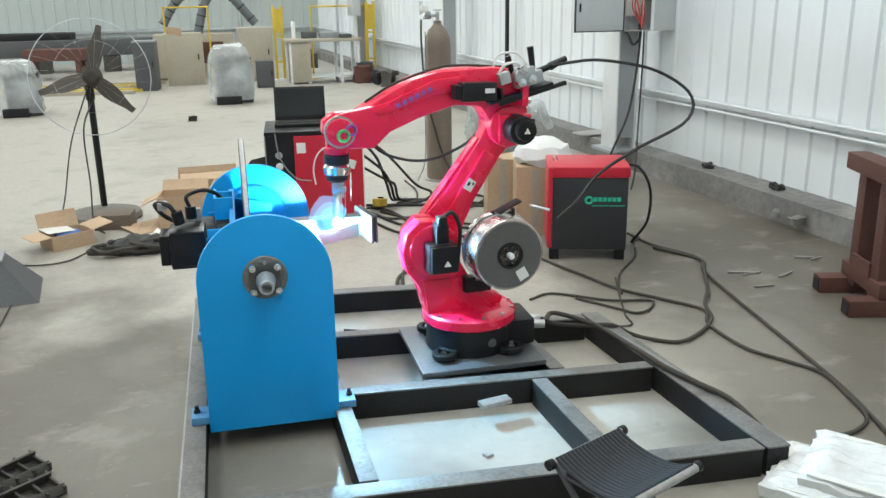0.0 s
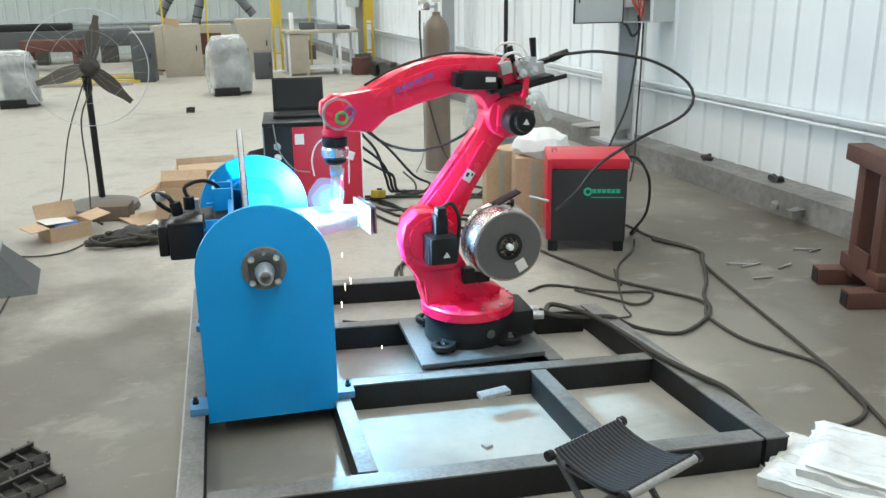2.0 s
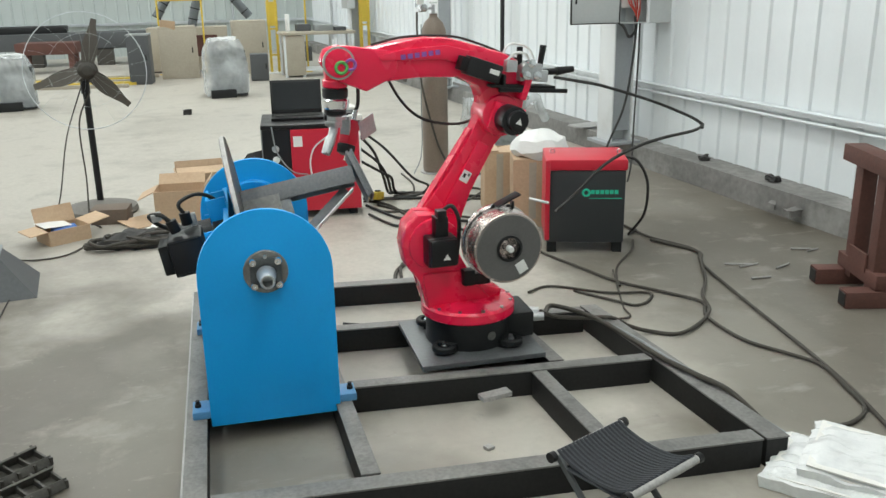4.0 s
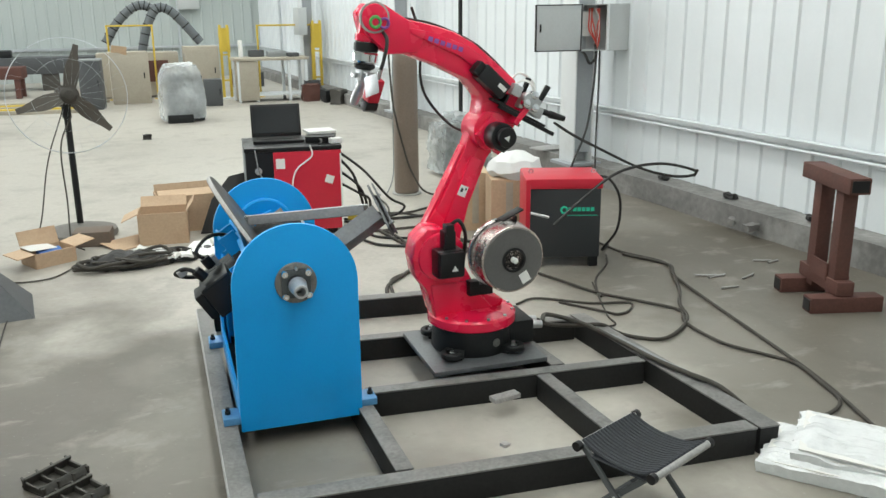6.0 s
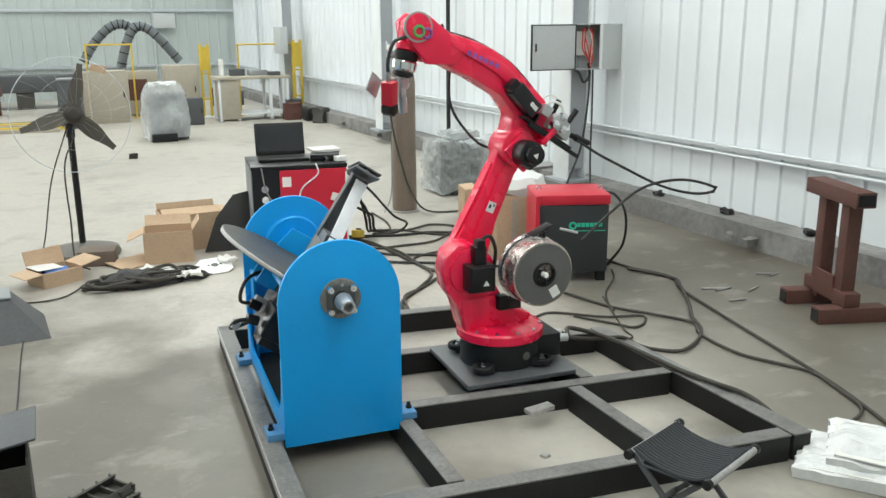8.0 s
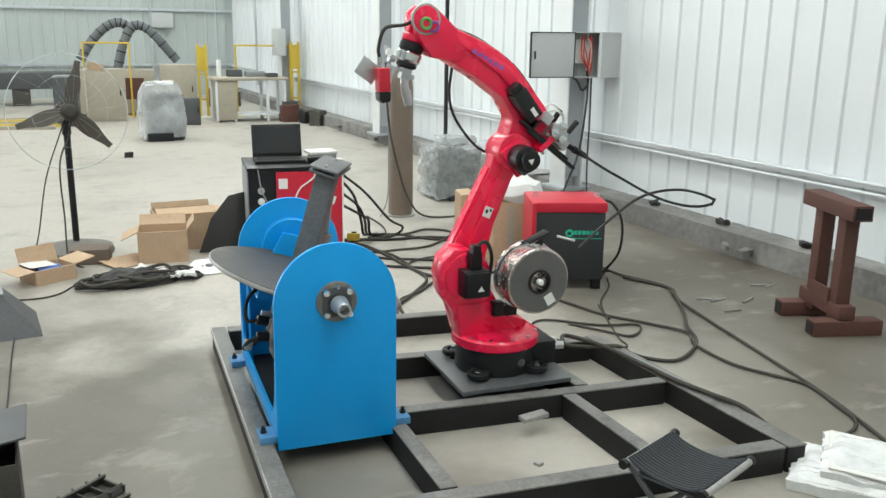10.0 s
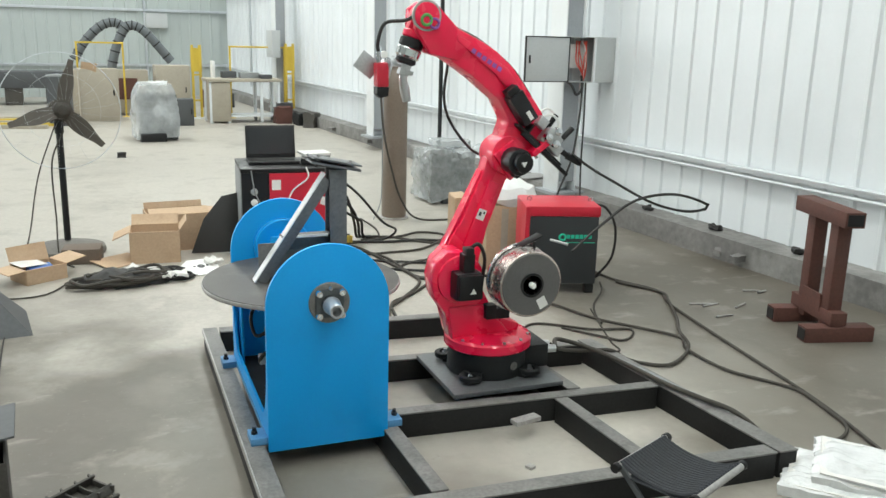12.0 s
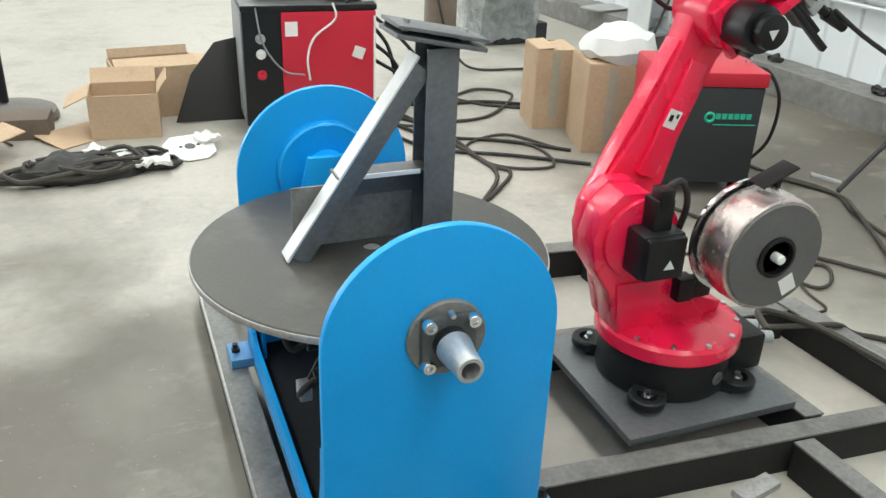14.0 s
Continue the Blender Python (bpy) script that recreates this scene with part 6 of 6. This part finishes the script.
def work_desk():
    root = thing("work_desk", "pale steel workbench with open bays", "workbench", pose(2.469, 16.968, 0, 0, 0, 5))
    part("top", box(nm(), (0, 0, 0.765), (1.35, 0.6, 0.05)), TAN, root, "", 0.006)
    for x in (-0.62, -0.3, 0.3, 0.62):
        part("leg", box(nm(), (x, -0.24, 0.37), (0.05, 0.05, 0.74)), SHEET, root, "pale leg", 0.003)
        part("leg", box(nm(), (x, 0.24, 0.37), (0.05, 0.05, 0.74)), SHEET, root, "pale leg", 0.003)
    part("side_cabinet", box(nm(), (-0.44, -0.02, 0.38), (0.34, 0.5, 0.7)), TAN, root, "tan drawer unit", 0.006)
    part("shelf", box(nm(), (0.15, 0, 0.12), (0.9, 0.5, 0.03)), SHEET, root)
    part("rail", box(nm(), (0.46, -0.24, 0.12), (0.3, 0.04, 0.04)), SHEET, root)
    return root


work_desk()
for x, y, w, h, m, l in ((2.244, 17.086, 0.26, 0.12, DKGREY, "dark tool case on the workbench"), (2.606, 17.012, 0.34, 0.10, GREY, "grey measuring case on the workbench"), (2.891, 16.876, 0.2, 0.07, DKGREY, "dark box on the workbench"), (1.967, 17.086, 0.05, 0.30, WHITE, "white upright roll on the workbench")):
    solid("tool_case", box(nm(), (0, 0, h / 2), (w, 0.2, h)), m, l, "tool case", pose(x, y, 0.792, 0, 0, 5), "cases on the workbench", bevel=0.008)
for x, h, m in ((2.05, 0.34, RUST), (2.35, 0.28, DKGREY)):
    solid("crate", box(nm(), (0, 0, h / 2), (0.3, 0.34, h)), m, "dark crate under the workbench", "crate", pose(x, 18.5, 0.137, 0, 0, 5), "crates", bevel=0.01)


def barrier(at, h):
    root = thing("safety_post", "yellow steel safety post with base plate", "safety post", at, "safety posts")
    for x in (-0.07, 0.07):
        part("upright", box(nm(), (x, 0, h / 2), (0.045, 0.045, h)), YELLOW, root, "", 0.004)
    part("base_plate", box(nm(), (0, 0, 0.012), (0.4, 0.25, 0.024)), SHEET, root)
    part("panel", box(nm(), (0, 0, h * 0.8), (0.2, 0.02, h * 0.32)), YELLOW, root, "yellow sheet panel")
    for z in (0.25, 0.6):
        part("rung", box(nm(), (0, 0, h * z), (0.14, 0.03, 0.03)), YELLOW, root)
    return root


barrier(pose(1.73, 17.6, 0, 0, 0, 4), 1.36)
barrier(pose(3.46, 17.5, 0, 0, 0, 4), 1.42)


def fume_arm(pts, at):
    root = thing("fume_extraction_arm", "jointed grey fume-extraction arm with ribbed hose", "extraction arm", at, "extraction arms")
    line = smooth_line(pts, 5)
    part("hose", tube(nm(), pts, 0.085, 14, 6), HOSE, root, "grey ribbed hose")
    for i, p in enumerate(line[::2]):
        j = min(2 * i + 1, len(line) - 1)
        d = (line[j] - line[max(0, j - 2)])
        if d.length > 1e-3:
            part("hose_rib", ring(nm(), (0, 0, 0), 0.086, 0.012, Matrix.Translation(p) @ d.to_track_quat("Z", "Y").to_matrix().to_4x4(), 16, 6), BLACKC, root)
    return root


fume_arm([(-0.40, 0, 1.04), (-0.20, 0, 1.36), (0.08, 0, 1.64), (0.32, 0, 1.73), (0.50, 0, 1.66)], pose(0, 18.7, 0))
fume_arm([(0.23, 0, 0.80), (0.36, 0, 1.28), (0.53, 0, 1.62), (0.70, 0, 1.68), (0.94, 0, 1.52), (1.35, 0, 1.02)], pose(0, 18.55, 0))
ext = thing("fume_extractor", "brown-grey fume extractor cabinet", "extractor", pose(0.15, 18.65, 0))
part("body", box(nm(), (0, 0, 0.44), (1.5, 0.5, 0.82)), TAN, ext, "", 0.02)
part("grille", box(nm(), (0.3, -0.26, 0.5), (0.5, 0.02, 0.4)), RUST, ext, "brown grille")


def gantry(label, x0, x1, y, z):
    root = thing("pipe_gantry", label, "pipe gantry", pose(x0, y, 0), "pipe gantries")
    for x in (0.0, x1 - x0):
        part("upright", cyl(nm(), (x, 0, 0), (x, 0, z), 0.018, seg=10), YELLOW, root)
        part("foot", box(nm(), (x, 0, 0.006), (0.14, 0.14, 0.012)), YELLOW, root)
    part("crossbar", cyl(nm(), (-0.02, 0, z), (x1 - x0 + 0.02, 0, z), 0.016, seg=10), YELLOW, root)
    return root


gantry("faded yellow pipe gantry over the workbench", 2.35, 3.38, 17.6, 1.34)
gantry("faded yellow pipe gantry at the extractor", -0.34, 0.46, 18.1, 1.36)
low = thing("machine_bed", "long dark steel machine bed on blocks", "machine bed", pose(-2.688, 20.983, 0, 0, 0, 5))
part("bed", box(nm(), (0, 0, 0.52), (4.2, 0.7, 0.34)), DKGREY, low, "", 0.02)
part("cover", box(nm(), (-0.5, 0.1, 0.75), (1.6, 0.5, 0.16)), BLACKC, low, "dark cover", 0.03)
for x in (-1.7, -0.4, 1.0, 1.8):
    part("block", box(nm(), (x, 0, 0.175), (0.35, 0.6, 0.35)), CHIP, low, "", 0.01)
lift = thing("scissor_table", "dark brown steel work table", "table", pose(-2.539, 19.401, 0, 0, 0, -3))
part("top", box(nm(), (0, 0, 0.48), (1.1, 0.6, 0.22)), RUST, lift, "", 0.01)
for x in (-0.45, 0.45):
    for y in (-0.22, 0.22):
        part("leg", box(nm(), (x, y, 0.19), (0.1, 0.1, 0.38)), RUST, lift)
for i in range(5):
    solid("timber_batten", box(nm(), (0, 0, 0.03), (2.6, 0.09, 0.06)), YELLOW if i % 2 else TAN, "long pale timber batten on the floor", "batten", pose(-2.1 + 0.1 * i, 16.3 + 0.32 * i, 0, 0, 0, 3 * (i - 2)), "battens", bevel=0.004)
for i, (x, y, s) in enumerate(((3.132, 16.535, 0.3), (3.389, 16.191, 0.22), (3.511, 15.803, 0.26), (3.230, 16.854, 0.35))):
    solid("machine_part", crumple(grid_box(nm(), (0, 0, s / 2), (s, s * 0.8, s), 4), 0.04, 0.12, i), (RUST, BLACKC, CHIP, DKGREY)[i], "dark greasy machine part on the floor", "machine part", pose(x, y, 0, 0, 0, 25 * i), "machine parts")
solid("wall_cabinet", box(nm(), (0, 0, 0), (0.5, 0.16, 0.35)), BOXP, "light grey distribution box on the end wall", "distribution box", back_at @ pose(-1.75, -0.14, 1.75), bevel=0.008)
solid("wall_cabinet", box(nm(), (0, 0, 0), (0.16, 0.4, 0.5)), BOXP, "light grey distribution box beside the column", "distribution box", WALL @ pose(-0.52, 10.95, 1.35), bevel=0.008)


# ---- flexible lines from the robot, as chains of short stiff pieces ----
def chain(name, label, material, r, n, first, second):
    root = thing(name, label, "hose")
    curves = []
    for pts in (first, second):
        line = smooth_line(pts, 12)
        run = [0.0]
        for a, b in zip(line, line[1:]):
            run.append(run[-1] + (b - a).length)
        res = []
        for k in range(n + 1):
            s = run[-1] * k / n
            i = max(j for j in range(len(run)) if run[j] <= s + 1e-9)
            i = min(i, len(line) - 2)
            u = (s - run[i]) / max(1e-9, run[i + 1] - run[i])
            res.append(line[i].lerp(line[i + 1], u))
        curves.append((res, run[-1] / n))
    seg = max(c[1] for c in curves) * 1.06
    me = mesh_of("piece", lathe(nm(), [(0.0, -seg / 2 - r * 0.6), (r * 0.7, -seg / 2 - r * 0.3), (r, -seg / 2), (r, seg / 2), (r * 0.7, seg / 2 + r * 0.3), (0.0, seg / 2 + r * 0.6)], None, 10), material)
    pieces = []
    for k in range(n):
        ob = new("piece", me)
        ob.parent = root
        pieces.append(ob)
    return pieces, curves[0][0], curves[1][0]


def xz(pts, y0, y1):
    k = len(pts) - 1
    return [(x, y0 + (y1 - y0) * i / k, z) for i, (x, z) in enumerate(pts)]


LINER = chain("wire_liner", "black wire-feed hose looping from feeder to spool", RUBBER, 0.0068, 46,
              xz([(2.128, 1.395), (2.196, 1.409), (2.328, 1.416), (2.562, 1.368), (2.721, 1.261), (2.69, 1.15), (2.45, 1.048), (2.265, 0.955), (2.164, 0.86), (2.06, 0.79)], 4.12, 3.85),
              xz([(2.171, 1.197), (2.247, 1.139), (2.355, 1.075), (2.59, 0.955), (2.783, 0.909), (2.881, 0.939), (2.659, 1.011), (2.417, 1.001), (2.228, 0.909), (2.05, 0.79)], 4.12, 3.85))
DRAPE = chain("torch_cable", "black torch cable draped along the robot arm", RUBBER, 0.0065, 22,
              xz([(1.302, 1.168), (1.352, 1.073), (1.443, 1.008), (1.599, 0.981), (1.768, 1.037), (1.875, 1.127)], 4.30, 4.30),
              xz([(1.549, 1.78), (1.588, 1.644), (1.572, 1.459), (1.611, 1.333), (1.734, 1.195), (1.861, 1.17)], 4.30, 4.30))


# ---- sparks thrown by the arc ----
def sparks():
    rs, out = random.Random(23), []
    for i in range(30):
        length = rs.uniform(0.012, 0.04)
        ob = solid("spark", cyl(nm(), (0, 0, -length / 2), (0, 0, length / 2), 0.0016, 0.0006, 5), SPARK, "glowing spark falling from the welding arc", "spark", Matrix(), "sparks", lift=False)
        out.append((ob, rs.uniform(0.0, 2.1), Vector((rs.uniform(-0.1, 0.75), rs.uniform(-0.9, 0.25), rs.uniform(-0.3, 0.5)))))
    return out


SPARKS = sparks()


# ---- what moves ----
def bend(t, rows):
    for (t0, a), (t1, b) in zip(rows, rows[1:]):
        if t <= t1:
            u = (t - t0) / (t1 - t0)
            return a + (b - a) * u
    return rows[-1][1]


def motions():
    tilt = [(0.0, 90), (3.2, 90), (5.3, 64), (6.0, 57), (6.5, 52), (7.0, 46.5), (7.5, 41), (8.0, 33.5), (8.2, 31), (10.3, 14.5), (10.6, 12), (11.0, 6), (11.5, 1), (12.0, 0), (14.0, 0)]
    spin = [(0.0, -270), (3.2, -270), (4.0, -208), (4.4, -168), (4.9, -119), (5.3, -84), (5.5, -71), (6.1, -37), (6.5, -12), (7.5, 48), (8.0, 81), (8.2, 96), (10.3, 266), (10.6, 290), (11.0, 322), (11.5, 350), (12.0, 361), (14.0, 361)]
    base_t = [0.0, 3.2, 4.0, 4.4, 4.9, 5.3, 5.5, 5.7, 5.9, 6.1, 6.5, 6.7, 6.9, 7.1, 7.3, 7.5, 7.7, 8.0, 8.2, 8.6, 9.2, 9.8, 10.3, 10.6, 11.0, 11.5, 12.0, 14.0]
    up = Matrix.Translation((0, 0, AXIS - TOP))
    cr, tb, wk = [], [], []
    for t in base_t:
        a, s = bend(t, tilt), bend(t, spin)
        cr.append((t, up @ pose(0, 0, 0, 0, a, 0)))
        tb.append((t, up @ pose(0, 0, 0, 0, a, 0) @ pose(0, 0, 0, 0, 0, s)))
        wk.append((t, pose(PX, PY, AXIS, 0, 0, PTURN) @ pose(0, 0, 0, 0, a, 0) @ pose(0, 0, 0, 0, 0, s)))
    walk(CRADLE, cr)
    walk(TABLE, tb)
    walk(WORKPIECE, wk)
    # shoulder, forearm, wrist pitch and tool turn, in degrees
    joints = [(0, 33.9, 0.8, 1, 75), (0.7, 33.8, 1.5, 1, 75), (1.5, 33.6, 2.5, 1, 75), (2.3, 33.6, 3.8, 1, 75), (3, 33.9, 5.5, 1, 75), (3.3, 33.7, 8.3, 1, 72), (4.4, 27.5, 26.3, 3, 10), (5.3, 23.2, 40.2, 5, -45), (6, 24.3, 42.3, 7, -75), (6.5, 25, 43.7, 8.5, -95), (7, 25.1, 44.8, 10, -110), (7.5, 24.9, 45.9, 11, -125), (8, 24.4, 47.2, 12, -140), (9.2, 23.2, 50.2, 15, -165), (10.5, 22.1, 53.3, 18, -180), (11.5, 21.9, 54.9, 18.5, -180), (14, 21.9, 54.9, 18.5, -180)]
    swing = [(0.0, 5.0), (3.0, 5.0), (5.3, 4.3), (6.5, 3.6), (8.0, 2.8), (10.5, 0.3), (11.0, 0.0), (14.0, 0.0)]
    spool0 = Matrix.Translation((1.806 - RX, 3.831 - RY, 0.671))
    walk(TURRET, [(t, pose(0, 0, 0, 0, 0, y)) for t, y in swing])
    walk(SPOOL, [(t, Matrix.Translation((RX, RY, 0)) @ pose(0, 0, 0, 0, 0, y) @ spool0) for t, y in swing])
    lo, fo, wr, to = [], [], [], []
    for t, a, b, c, d in joints:
        m2 = pose(0, 0, 0, 0, 0, bend(t, swing)) @ Matrix.Translation(J2) @ pose(0, 0, 0, 0, a, 0)
        m3 = Matrix.Translation((m2 @ Vector((0, 0, LOWER)))) @ pose(0, 0, 0, 0, b, bend(t, swing))
        m5 = Matrix.Translation((m3 @ Vector((-FORE, 0, 0.012)))) @ pose(0, 0, 0, 0, c, bend(t, swing))
        m6 = m5 @ pose(0, 0, 0, 0, 0, d)
        lo.append((t, m2)), fo.append((t, m3)), wr.append((t, m5)), to.append((t, m6))
    walk(LOWER_ARM, lo)
    walk(FOREARM, fo)
    walk(WRIST, wr)
    walk(TOOL, to)
    for k, (ob, lit, _) in enumerate(ARCS):
        rows = []
        for t, m6 in to:
            on = m6 @ NOZZLE @ Matrix.Translation((0, 0, 0.062))
            where = on.translation + (Vector(lit) if k else Vector())
            inside = m6 @ NOZZLE @ Vector((0, 0, -0.012)) if k == 0 else Vector((0, 0, 0.095))
            if t < 2.29:
                rows.append((t, Matrix.Translation(where)))
            elif abs(t - 2.3) < 1e-6:
                rows += [(t - 0.06, Matrix.Translation(where)), (t, Matrix.Translation(inside))]
            else:
                rows.append((t, Matrix.Translation(inside)))
        walk(ob, rows)
    tool0 = Matrix.Translation((RX, RY, RZ)) @ to[0][1]
    tip, hide = tool0 @ NOZZLE @ Vector((0, 0, 0.062)), tool0 @ Vector((0, 0, -0.13))
    for ob, t0, v in SPARKS:
        rows = [(0.0, Matrix.Translation(hide))] if t0 > 0.05 else []
        if t0 > 0.05:
            rows.append((t0 - 0.03, Matrix.Translation(hide)))
        for k in range(9):
            u = k * 0.07
            p, w = tip + v * u + Vector((0, 0, -4.9 * u * u)), v + Vector((0, 0, -9.8 * u))
            under = p.z < 0.05
            p.z = max(p.z, 0.03)
            rows.append(((t0 if rows else 0.0) + u, Matrix.Translation(p) @ w.to_track_quat("Z", "Y").to_matrix().to_4x4()))
            if under:
                break
        rows.append((rows[-1][0] + 0.05, Matrix.Translation((p.x, p.y, -0.06)) @ rows[-1][1].to_3x3().to_4x4()))
        rows.append((14.0, rows[-1][1]))
        walk(ob, rows)
    for pieces, one, two in (LINER, DRAPE):
        for k, ob in enumerate(pieces):
            rows = []
            for t, u in ((0.0, 0.0), (3.0, 0.04), (3.4, 0.12), (4.4, 0.62), (5.3, 0.90), (7.0, 0.94), (8.2, 0.96), (10.5, 1.0), (14.0, 1.0)):
                a, b = one[k].lerp(two[k], u), one[k + 1].lerp(two[k + 1], u)
                rows.append((t, Matrix.Translation((a + b) / 2) @ (b - a).to_track_quat("Z", "Y").to_matrix().to_4x4()))
            walk(ob, rows)


motions()
